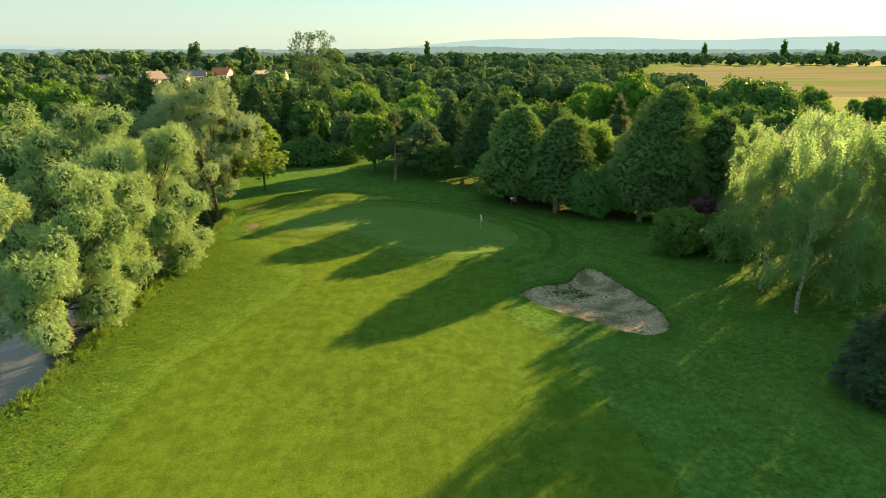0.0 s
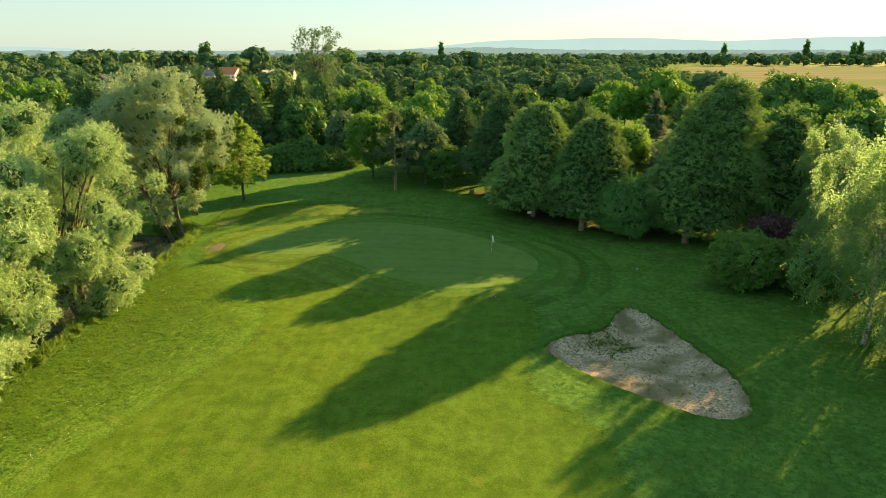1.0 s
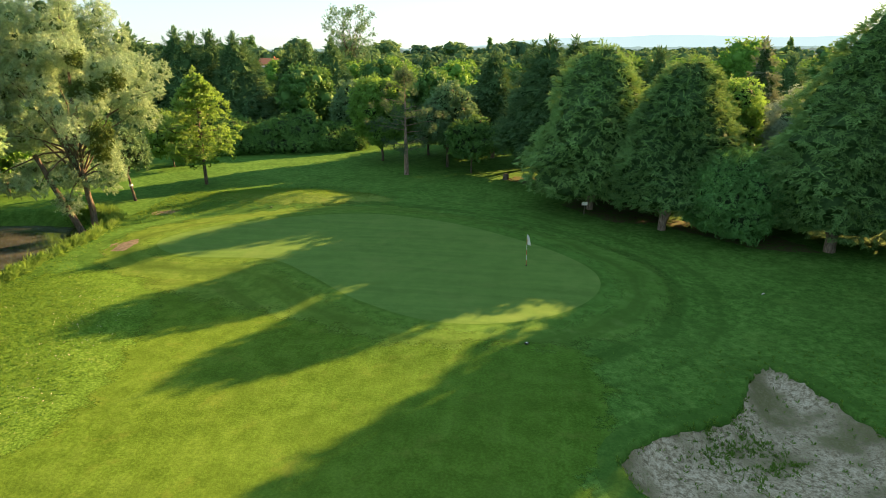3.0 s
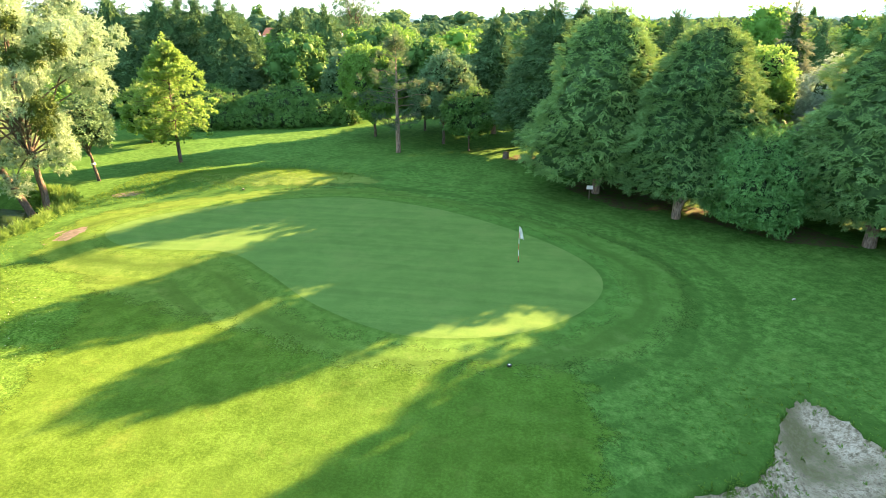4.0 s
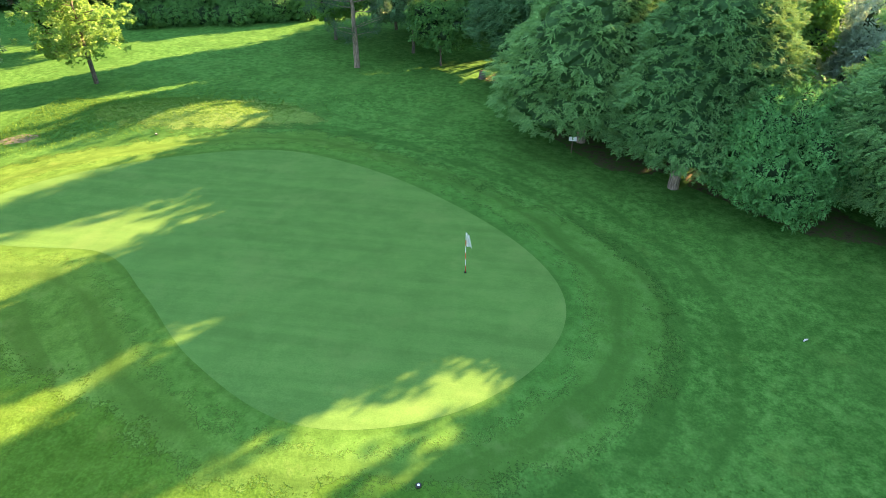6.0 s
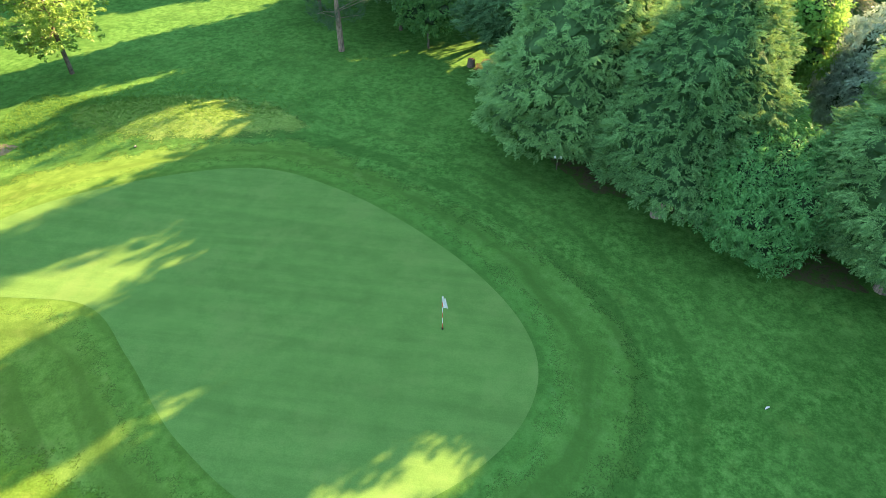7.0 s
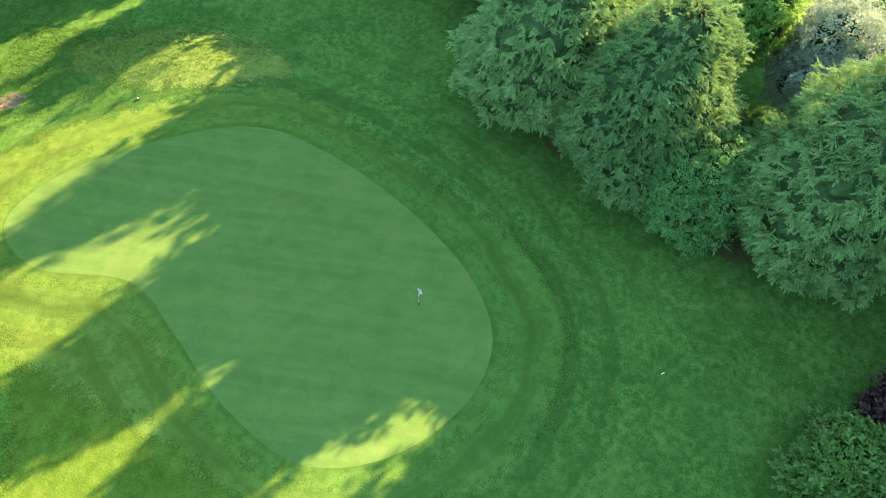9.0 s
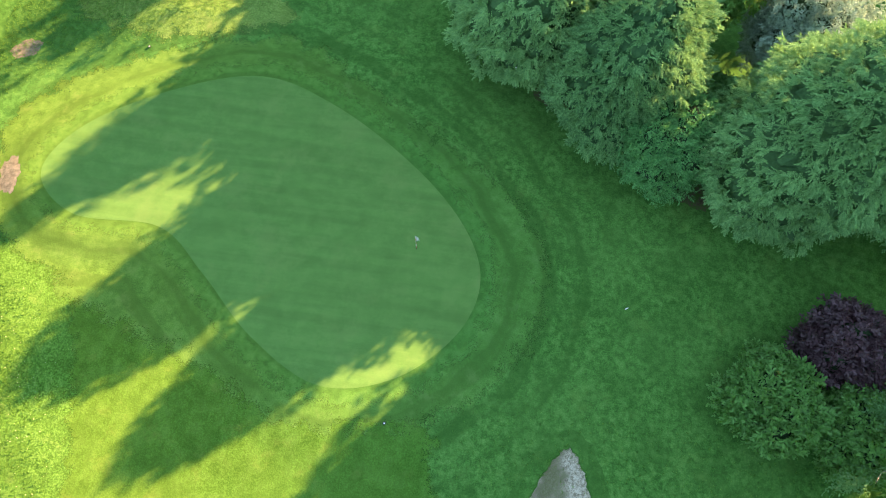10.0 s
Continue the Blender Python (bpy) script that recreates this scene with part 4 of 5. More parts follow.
# willows along the pond
def willow_clumps(height, radius, count, seed, base=0.28, lean=(0, 0), tight=0.17):
    """Billowing clumps in groups at the ends of boughs, with gaps between the groups."""
    r = np.random.default_rng(seed)
    out = []
    boughs = max(8, count // 5)
    mid, half = height * (1 + base) / 2, height * (1 - base) / 2
    for i in range(boughs):
        zc = 0.86 - 1.7 * i / (boughs - 1)
        a = i * 2.39996 + r.normal(0, 0.3)
        w = math.sqrt(max(0.02, 1 - zc * zc))
        f = r.uniform(0.62, 0.86)
        c = np.array([w * math.cos(a) * radius * f + lean[0] * zc, w * math.sin(a) * radius * f + lean[1] * zc, mid + zc * half * 0.84])
        for k in range(7):
            s = radius * r.uniform(0.10, 0.22)
            out.append((c + r.normal(0, 1, 3) * radius * np.array([tight, tight, tight * 0.95]), np.array([s * r.uniform(0.9, 1.25), s * r.uniform(0.9, 1.25), s * r.uniform(0.75, 1.4)])))
    for i in range(count // (6 if tight > 0.15 else 12)):
        s = radius * r.uniform(0.14, 0.22)
        out.append((np.array([r.normal(0, 0.25) * radius, r.normal(0, 0.25) * radius, mid + r.uniform(-0.5, 0.6) * half]), np.array([s, s, s * 1.3])))
    return out


def willow_pads(seed):
    """The tall willow's foliage: separate drooping pads at the ends of its limbs (out, up, size)."""
    r = np.random.default_rng(seed)
    out = []
    for x, z, size in ((-2.2, 16.6, 3.0), (0.6, 17.4, 2.2), (-4.6, 15.2, 2.3), (-6.6, 13.0, 2.2), (1.6, 14.6, 2.2), (4.6, 13.3, 1.7), (3.2, 10.2, 2.1), (5.6, 11.4, 1.3), (0.2, 11.6, 1.6), (-3.4, 8.4, 1.9), (-6.4, 9.6, 2.0), (-5.8, 5.2, 1.6), (1.0, 4.6, 1.3), (1.8, 7.2, 1.4), (-1.6, 13.2, 2.0), (-1.0, 6.2, 1.2), (-2.4, 5.2, 1.6), (2.6, 5.4, 1.3), (-4.4, 11.4, 1.8)):
        for depth in (-1, 1) if size > 1.5 else (0,):
            c = np.array([x, depth * r.uniform(1.0, 3.6), z + r.normal(0, 0.3)])
            for k in range(5):
                s = size * r.uniform(0.34, 0.58)
                out.append((c + r.normal(0, 0.5, 3) * size * np.array([1, 1, 0.8]), np.array([s * 1.1, s * 1.1, s * r.uniform(0.8, 1.2)])))
    return out


def willow(at, height, radius, count, seed, label, stems=((0, 0), (-0.9, -0.6)), bark_mat=BARK, lean=(0, 0), base=0.28, per=22, tight=0.17, clumps=None, leaf=WILLOW):
    return leafy("willow_tree", at, clumps or willow_clumps(height, radius, count, seed, base, lean, tight), WILLOW_SPRIG, per, 0.95, leaf, bark_mat, label, "willow tree", height * 0.36, 0.30, 0.12, "willows along the pond", stems, lean, seed=seed, depth=0.3, core=0.36 if clumps else 0.5, inner=WILLOW_SHADE, every=4 if clumps else 1)


willow((-31.4, 83.8), 19.0, 7.6, 70, 31, "tall silver-green willow with mistletoe and two leaning trunks", ((0, 0), (-2.4, -1.0)), BARK, (-0.6, 0), per=20, clumps=willow_pads(31), leaf=SILVER_WILLOW)
willow((-29.6, 44.6), 14.6, 6.4, 46, 32, "silver-green willow leaning over the pond bank", stems=((0, 0),), lean=(-0.5, 0.3), base=0.2)
willow((-29.2, 52.5), 12.8, 5.4, 44, 33, "billowing silver-green willow on the pond bank", base=0.04)
willow((-29.8, 61.0), 16.6, 6.7, 54, 34, "silver-green willow on the pond bank, leafy to the ground", base=0.04)
willow((-38.0, 63.0), 18.6, 7.4, 50, 35, "tall pale willow behind the bank willows", base=0.2, per=14)
willow((-42.0, 77.0), 15.5, 6.5, 40, 38, "grey-green willow behind the pond", base=0.2, per=11)

# mistletoe balls in the tall willow
for x, y, z, s in ((-26.6, 79.4, 7.8, 0.85), (-25.2, 80.0, 11.6, 0.6), (-26.6, 79.6, 11.1, 0.6), (-28.2, 79.8, 11.0, 0.65), (-28.1, 80.0, 13.2, 0.6), (-27.2, 80.0, 6.4, 0.6)):
    ob = thing("mistletoe", (x, y, z), "round dark green mistletoe clump in a willow", "mistletoe", "mistletoe in the tall willow")
    v, q = clump_leaves([((0, 0, 0), (s, s, s))], BROAD_SPRIG, 30, 0.7, 0.0, 0.9)
    part("leaves", quad_mesh("leaves", v, q, MISTLETOE), ob)

# single trees left of the green
layered_tree((-29.3, 99.8), 11.8, 3.8, "young yellow-green pyramidal tree with a bare trunk", 41, material=LIME_LEAF, template=BROAD_SPRIG, branches=175, plumes=12, skirt=2.3, form=OVAL, name="hornbeam_tree", plume=1.05, group="", fill=0.7, inner_template=BROAD_SPRIG, bark_mat=BARK, forks=0, category="tree", crown="airy layers of small sunlit leaves", wood="slim grey-brown trunk", girth=0.17, layer=0.8)
ob = leafy("young_tree", (-32.7, 91.9), round_clumps((-0.8, 0, 5.0), (2.6, 2.6, 2.0), 18, 0.95, 42, (0.4, 0.9)), BROAD_SPRIG, 10, 1.0, WOOD_GREY, BARK, "small dark green tree with a white band on its trunk", "tree", 3.2, 0.16, 0.25, lean=(-0.6, 0), seed=42)
part("trunk_band", quad_mesh("trunk_band", *tube([(-0.30, 0, 1.45), (-0.33, 0, 1.62)], [0.19, 0.185], 12), WHITE), ob, "white band round the trunk")
layered_tree((-8.3, 107.0), 12.0, 4.0, "open brownish-green pine tree with a bare trunk", 43, material=PINE, template=NEEDLE_TUFT, branches=80, plumes=9, skirt=2.9, form=OVAL, name="pine_tree", plume=1.35, group="", fill=0.6, inner_template=NEEDLE_TUFT, bark_mat=BARK_PALE, forks=0, category="pine tree", crown="open grey-green needle tufts", wood="straight pale trunk", girth=0.24, layer=1.3)
leafy("broadleaf_tree", (-13.0, 116.6), round_clumps((0, 0, 6.4), (3.8, 3.8, 4.6), 30, 1.4, 44, (0.45, 0.85)), BROAD_SPRIG, 10, 1.4, WOOD_LIGHT, BARK, "bright light green tree at the wood's edge", "tree", 3.0, 0.2, 0.2, seed=44)
leafy("grey_tree", (-20.2, 131.2), round_clumps((0, 0, 5.4), (4.2, 3.6, 4.0), 30, 1.3, 45, (0.45, 0.9)), BROAD_SPRIG, 8, 1.3, WOOD_GREY, BARK, "grey-green thin-leaved tree at the end of the hedge", "tree", 3.0, 0.2, 0.2, seed=45)
leafy("grey_tree", (-4.0, 112.5), round_clumps((0, 0, 6.0), (4.0, 3.6, 4.4), 30, 1.3, 46, (0.45, 0.9)), BROAD_SPRIG, 8, 1.3, WOOD_GREY, BARK, "grey-green thin-leaved tree behind the pine", "tree", 3.0, 0.2, 0.2, seed=46)
leafy("broadleaf_tree", (-0.8, 108.6), round_clumps((0, 0, 3.9), (2.6, 2.4, 2.6), 20, 1.0, 47, (0.45, 0.9)), BROAD_SPRIG, 10, 1.1, WOOD_DARK, BARK, "small dark grey-green tree in front of conifers", "tree", 1.8, 0.12, 0.2, seed=47)
leafy("broadleaf_tree", (-38.5, 110.0), round_clumps((0, 0, 3.6), (3.0, 2.6, 2.8), 20, 1.1, 48, (0.45, 0.9)), BROAD_SPRIG, 10, 1.1, LIME_LEAF, BARK, "low yellow-green tree beside the hedge", "tree", 1.8, 0.12, 0.2, seed=48)

# evergreen hedge at the back of the hole
hr = np.random.default_rng(77)
hedge_clumps = [(np.array([x + hr.normal(0, 0.4), 125 + 0.35 * (x + 28) + dy, z + hr.normal(0, 0.3)]), np.array([1.5, 1.6, 1.3]) * hr.uniform(0.8, 1.3)) for i, x in enumerate(np.arange(-37, -18, 1.35)) for dy, z in ((-2.8, 1.1), (-1.4, 2.4 + 0.7 * math.sin(i * 1.3)), (0.8, 3.2 + 0.8 * math.sin(i * 0.9 + 1)))]
ob = thing("hedge", (0, 0, -0.3), "broad dark green evergreen hedge behind the fairway", "hedge")
leaves = clump_leaves(hedge_clumps, LAUREL_SPRIG, 9, 1.15, 0.1, 0.3)
part("crown", crown_mesh(leaves, [blob(c, r * 0.7, i) for i, (c, r) in enumerate(hedge_clumps)], WOOD_DARK, SHADE_TWIGS), ob)
for x in np.arange(-36, -18, 2.0):
    part("stem", quad_mesh("stem", *limb((x, 125 + 0.35 * (x + 28), -0.2), (x + 0.3, 125 + 0.35 * (x + 28), 2.4), 0.09, 0.03), BARK, True), ob)


# birches on the sun side
def birch(at, height, radius, seed, label, strands=2500):
    ob = thing("birch_tree", (*at, gz(*at)), label, "birch tree", "birches on the sun side of the fairway")
    r = np.random.default_rng(seed)
    pieces = [limb((0, 0, -0.3), (r.normal(0, 0.4), r.normal(0, 0.4), height * 0.92), 0.19, 0.03, 0, 9, 9, 0.05)]
    pos, way = [], []
    for i in range(28):
        f = (i + 0.5) / 28
        z0 = height * (0.20 + 0.74 * f)
        a = i * 2.39996 + r.normal(0, 0.3)
        reach = radius * (1 - 0.75 * f ** 1.7) * r.uniform(0.6, 1.2)
        start = np.array([0, 0, z0 - reach * 0.25])
        tip = np.array([math.cos(a) * reach, math.sin(a) * reach, z0 + reach * r.uniform(0.1, 0.5)])
        pieces.append(limb(start, tip, 0.05, 0.012, 0.6, 6, 4))
        for g in (0.7, 1.0):
            n = int(strands / 28 / 2 * r.uniform(0.6, 1.4))
            c = start + (tip - start) * g + r.normal(0, 0.3, 3)
            p = c + r.normal(0, 1, (n, 3)) * np.array([0.30, 0.30, 0.25]) + np.array([0, 0, -1.0]) * (r.random(n) ** 1.2 * r.uniform(1.0, 2.6))[:, None]
            pos.append(p)
            way.append(np.array([math.cos(a) * 0.3, math.sin(a) * 0.3, -1.0]) + r.normal(0, 0.3, (n, 3)))
    pos, way = np.concatenate(pos), np.concatenate(way)
    v, q = scatter(STRAND, pos, way, r.uniform(0.75, 1.35, len(pos)), up=np.array([1.0, 0.2, 0]), wild=0.8)
    part("crown", quad_mesh("crown", v, q, BIRCH), ob, "hanging thin twigs of small leaves")
    part("trunk", trunk_mesh(pieces, BARK_BIRCH), ob, "white peeling trunk")
    return ob


birch_a = birch((31.2, 50.2), 17.0, 4.6, 51, "weeping birch with white trunk, sunlit from behind")
birch_b = birch((30.9, 56.0), 16.6, 4.4, 52, "weeping birch with slender white trunk")
birch_c = birch((36.5, 61.0), 17.6, 5.0, 53, "tall weeping birch among other birches")
for src, x, y, turn, s in ((birch_a, 36.5, 53.5, 80, 1.02), (birch_b, 34.0, 66.5, 150, 0.86), (birch_c, 40.5, 56.5, 220, 1.0), (birch_a, 42.5, 65.0, 30, 1.02), (birch_b, 46.5, 59.0, 300, 1.05), (birch_c, 38.0, 46.0, 130, 0.92), (birch_a, 45.5, 50.5, 200, 0.95), (birch_b, 50.5, 68.0, 10, 1.0), (birch_c, 44.0, 73.0, 60, 0.95), (birch_b, 38.8, 77.2, 100, 0.9)):
    copy_thing(src, pose(x, y, gz(x, y), 0, 0, turn) @ Matrix.Scale(s, 4))


# ---- woods behind ----
def wood_tree(height, radius, seed, material, label, count=30):
    return leafy("woodland_tree", (0, 0), round_clumps((0, 0, height * 0.56), (radius, radius, height * 0.42), count, radius * 0.33, seed, (0.5, 0.86)) + [(np.array([0, 0, height * 0.56]), np.array([radius * 0.62, radius * 0.62, height * 0.27]))], FAR_SPRIG, 1.5, 0.86, material, BARK, label, "tree", height * 0.3, 0.22, 0.25, "woodland trees", every=3, seed=seed, core=0.74, inner=material)


kinds = [
    wood_tree(12, 5.0, 61, WOOD_DARK, "dark green woodland tree with a rounded crown"),
    wood_tree(13, 5.5, 62, WOOD_MID, "green woodland tree with a rounded crown"),
    wood_tree(11, 4.6, 63, WOOD_LIGHT, "light green woodland tree lit by the sun"),
    wood_tree(11, 4.2, 64, WOOD_GREY, "grey-green woodland tree with thin leaves"),
    wood_tree(14, 4.4, 65, WOOD_DARK, "tall dark green woodland tree"),
    evergreen((0, 0), 14, 4.4, "dark green conifer standing in the woods", 66, CYPRESS_DARK, PLUME_FAR, 1.0, 4, 1.0, 0.8, SPIRE, "woodland_conifer", "woodland conifers", forks=0, boughs=60),
    evergreen((0, 0), 15, 5.2, "broad dark conifer standing in the woods", 67, CYPRESS_DARK, PLUME_FAR, 1.0, 4, 1.0, 0.8, SPIRE, "woodland_conifer", "woodland conifers", forks=0, boughs=60),
]
used = [False] * len(kinds)


def plant(kind, x, y, size, turn):
    m = pose(x, y, -0.35, 0, 0, turn) @ Matrix.Scale(size, 4)
    if used[kind]:
        return copy_thing(kinds[kind], m)
    used[kind] = True
    kinds[kind].matrix_basis = m
    return kinds[kind]


placed = []
# trees beyond the pond and behind the birches
for i, (x, y) in enumerate(((-66, 66), (-62, 75), (-68, 84), (-60, 91), (-52, 97), (-47, 104), (-58, 106), (-66, 98), (-74, 74), (-47, 93), (-50, 83), (62, 77), (53, 84), (68, 70))):
    plant((0, 1, 3, 4, 2)[i % 5], x, y, (0.85 if i < 14 else 0.42) + 0.05 * (i % 4), i * 47)
    placed.append((x, y, 4.0))
# marked trees: kind, x, y, size
for kind, x, y, size in ((4, -7.5, 121.5, 0.9), (0, -2.5, 127, 0.95), (4, 3.5, 130, 0.95), (0, -1.5, 120.5, 0.8), (4, -18, 147, 1.0), (0, 5, 139, 1.05), (1, 54.5, 180, 1.35), (1, 46, 184, 1.05), (0, 71, 153, 1.6), (0, 81, 158, 1.5), (0, 62, 157, 1.4), (1, -26, 163, 1.0), (1, -20, 170, 1.0), (1, -25, 196, 1.05), (0, -33, 196, 1.0), (1, -79, 258, 0.95), (0, -85.5, 262, 0.85),
                         (6, -26, 141, 1.0), (5, -31, 143, 1.05), (6, -40, 135, 1.05), (5, -45, 137, 1.1), (6, -49, 134, 1.1), (5, -55, 131, 1.15), (6, -60, 129, 1.15), (5, -66, 127, 1.1), (6, -36, 150, 0.95), (5, -52, 145, 1.1),
                         (6, 7, 133, 0.95), (5, 18.5, 103, 0.9), (2, 22, 114, 0.85), (4, 17.4, 108.0, 1.04), (4, 20.6, 103.2, 0.95), (0, 24.6, 89.0, 0.4), (0, 46, 93, 0.8), (4, 48, 86, 1.12), (0, 66, 147, 1.35), (0, 77, 147, 1.45), (1, 46, 118, 0.95), (0, 52, 108, 0.9), (4, 58, 122, 0.95), (2, 44, 104, 0.8), (0, 62, 104, 0.9), (1, 66, 120, 0.9), (5, 40, 124, 0.85), (0, 50, 133, 0.9), (1, 58, 138, 0.9), (0, 34, 116, 0.85)):
    plant(kind, x, y, size, (x * 37 + y * 11) % 360)
    placed.append((x, y, 4.0 * size))


def open_land(x, y):
    """Where no tree of the woods stands: the hole itself, the pond, the far fields."""
    along, across = 0.701 * x + 0.713 * y, 0.713 * x - 0.701 * y
    for lo, hi, reach in ((-105, -94, 76), (-80.5, -73, 58), (-67.5, -61.5, 52), (-54, -52.5, 46), (-46.5, -42, 54), (-54, -40, 84)):
        if lo - 3 < across < hi + 3 and along - 13 / 0.325 < reach:
            return True
    if x > 115 and y > 225:
        return True
    if y < 116 - 0.9 * max(0, x - 12) and -75 < x < 52:
        return True
    if -42 < x < -17 and y < 134 or -48 < x < -34 and y < 150 and x + y > 95 and y < 128:
        return True
    return abs(x) > 0.84 * (y + 25) + 30


r = np.random.default_rng(5)
tries = 0
while len(placed) < 250 and tries < 20000:
    tries += 1
    y = 85 + 175 * r.random() ** 0.75
    x = r.uniform(-1, 1) * (0.85 * y + 35)
    if open_land(x, y):
        continue
    kind = int(r.choice(7, p=[0.24, 0.22, 0.17, 0.07, 0.12, 0.10, 0.08]))
    kind = kind - 5 if kind > 4 and x > 25 else kind
    size = r.uniform(0.6, 1.08) * (0.88 if x > 20 else 1.0)
    if -0.57 * y < x < -0.2 * y and y > 165:
        size = min(size, 0.72)
    if min((math.hypot(x - a, y - b) - 0.62 * (c + 4.5 * size) for a, b, c in placed), default=9) < 0:
        continue
    plant(kind, x, y, size, r.uniform(0, 360))
    placed.append((x, y, 4.5 * size))

# far woods, past counting
far = {0: [], 1: [], 2: []}


def far_tree(seed, n, leaf):
    """A tree of unit height for the distance: overlapping leaf tufts that face outwards over several rounded clumps."""
    g = np.random.default_rng(seed)
    away = unit(g.normal(0, 1, (9, 3)) + np.array([0, 0, 0.35]))
    mids = np.array([0, 0, 0.50]) + away * np.array([0.27, 0.27, 0.27])
    radii = g.uniform(0.16, 0.25, 9)
    pick = g.integers(0, 9, n * 3)
    d = unit(g.normal(0, 1, (n * 3, 3)))
    p = mids[pick] + d * radii[pick][:, None]
    gap = np.linalg.norm(p[:, None] - mids[None], axis=2) / radii[None]
    p, d = p[gap.min(1) > 0.93][:n], d[gap.min(1) > 0.93][:n]
    k = n // 5
    a = g.uniform(0, 2 * np.pi, k)
    rim = np.stack([np.cos(a), np.sin(a), 0 * a], 1)
    p = np.concatenate([p, rim * g.uniform(0.24, 0.36, (k, 1)) + np.array([0, 0, 1.0]) * g.uniform(0.02, 0.45, (k, 1))])
    d = unit(np.concatenate([d, rim]) + g.normal(0, 0.33, (len(p), 3)))
    along = unit(np.cross(d, g.normal(0, 1, d.shape)))
    across = np.cross(d, along)
    u = leaf * g.uniform(0.6, 1.3, (len(p), 1))
    v = np.stack([p - along * u, p + across * u * 0.7, p + along * u * 1.1, p - across * u * 0.8], 1)
    bodies = [blob(c, (w * 0.86, w * 0.86, w * 0.86), seed + i, 6, 5) for i, (c, w) in enumerate(zip(mids, radii))]
    return join_arrays([(v.reshape(-1, 3), np.arange(len(p) * 4).reshape(-1, 4))] + bodies)


FAR_TREES = [[far_tree(200 + 10 * k + j, n, leaf) for j in range(5)] for k, (n, leaf) in enumerate(((230, 0.050), (90, 0.074), (36, 0.112)))]
for i in range(1700):
    y = 255 + 1050 * r.random() ** 1.25
    x = r.uniform(-1, 1) * (0.8 * y + 40)
    in_field = x > 105 and 235 < y < 880 and x > 0.35 * y - 25
    village = -0.57 * y < x < -0.20 * y and (y < 330 and r.random() < 0.6 or 330 < y < 505 and r.random() < 0.95)
    if in_field or village or open_land(x, y) and y < 330:
        continue
    hgt = r.uniform(8.5, 14.0) * (1.0 if r.random() < 0.97 else 1.35)
    if 505 < y < 760 and x < 0.05 * y:
        hgt = r.uniform(15, 25) if r.random() < 0.3 else r.uniform(8, 13)
    if y > 840 and x > 0:
        hgt = r.uniform(10, 19)
    belt = 0 if y < 470 else 1 if y < 850 else 2
    tv, tq = FAR_TREES[belt][i % 5]
    a, wide = r.uniform(0, 6.28), hgt * r.uniform(0.9, 1.45)
    turn = np.array([[math.cos(a), -math.sin(a), 0], [math.sin(a), math.cos(a), 0], [0, 0, 1]])
    far[int(r.choice(3, p=[0.5, 0.33, 0.17]))].append((tv @ turn.T * np.array([wide, wide, hgt]) + np.array([x, y, -0.3]), tq))
for key, material, label in ((0, FAR_DARK, "dark green distant woods"), (1, FAR_MID, "green distant woods"), (2, FAR_LIGHT, "light green distant woods")):
    v, q = join_arrays(far[key])
    tagged(new("far_woods", quad_mesh("far_woods", v, q, material)), label, "woods", kind="stuff")


# tall thin-leaved poplars and far slim ones
def poplar(at, height, radius, seed, label, per, stems=5):
    clumps = round_clumps((0, 0, height * 0.68), (radius, radius, height * 0.32), 34, radius * 0.19, seed, (0.5, 1.0)) + round_clumps((0, 0, height * 0.4), (radius * 0.9, radius * 0.9, height * 0.2), 14, radius * 0.26, seed + 1, (0.4, 0.9))
    return leafy("poplar_tree", at, clumps, BROAD_SPRIG, per, 2.2, WOOD_GREY, BARK, label, "poplar tree", height * 0.3, 0.5, 0.2, stems=[(math.cos(2.4 * k + seed), math.sin(2.4 * k + seed)) for k in range(stems)], seed=seed, depth=0.9, core=0)


poplar((-54, 268), 31.5, 10.0, 3, "very tall open poplar with mistletoe above the woods", 0.6)


def column_tree(at, height, radius, seed, label):
    clumps = [(np.array([0.3 * math.sin(i * 2.1) * radius, 0.3 * math.cos(i * 1.7) * radius, height * (0.12 + 0.84 * i / 11)]), np.array([radius, radius, height * 0.09]) * (0.25 + 0.75 * math.sin(math.pi * (0.12 + 0.84 * i / 11)))) for i in range(12)]
    return leafy("poplar_tree", at, clumps, FAR_SPRIG, 0.7, 2.4, WOOD_DARK, BARK, label, "poplar tree", height * 0.2, 0.4, 0.0, "slim poplars", every=4, seed=seed, core=0.8, inner=WOOD_DARK)


for i, (x, y, hgt) in enumerate(((-262, 690, 29), (-268, 692, 27), (-32, 1310, 38), (520, 1290, 34), (620, 1180, 38), (690, 1160, 34), (705, 1165, 36))):
    column_tree((x, y), hgt, hgt * 0.11, 70 + i, "slim dark upright poplar far off")


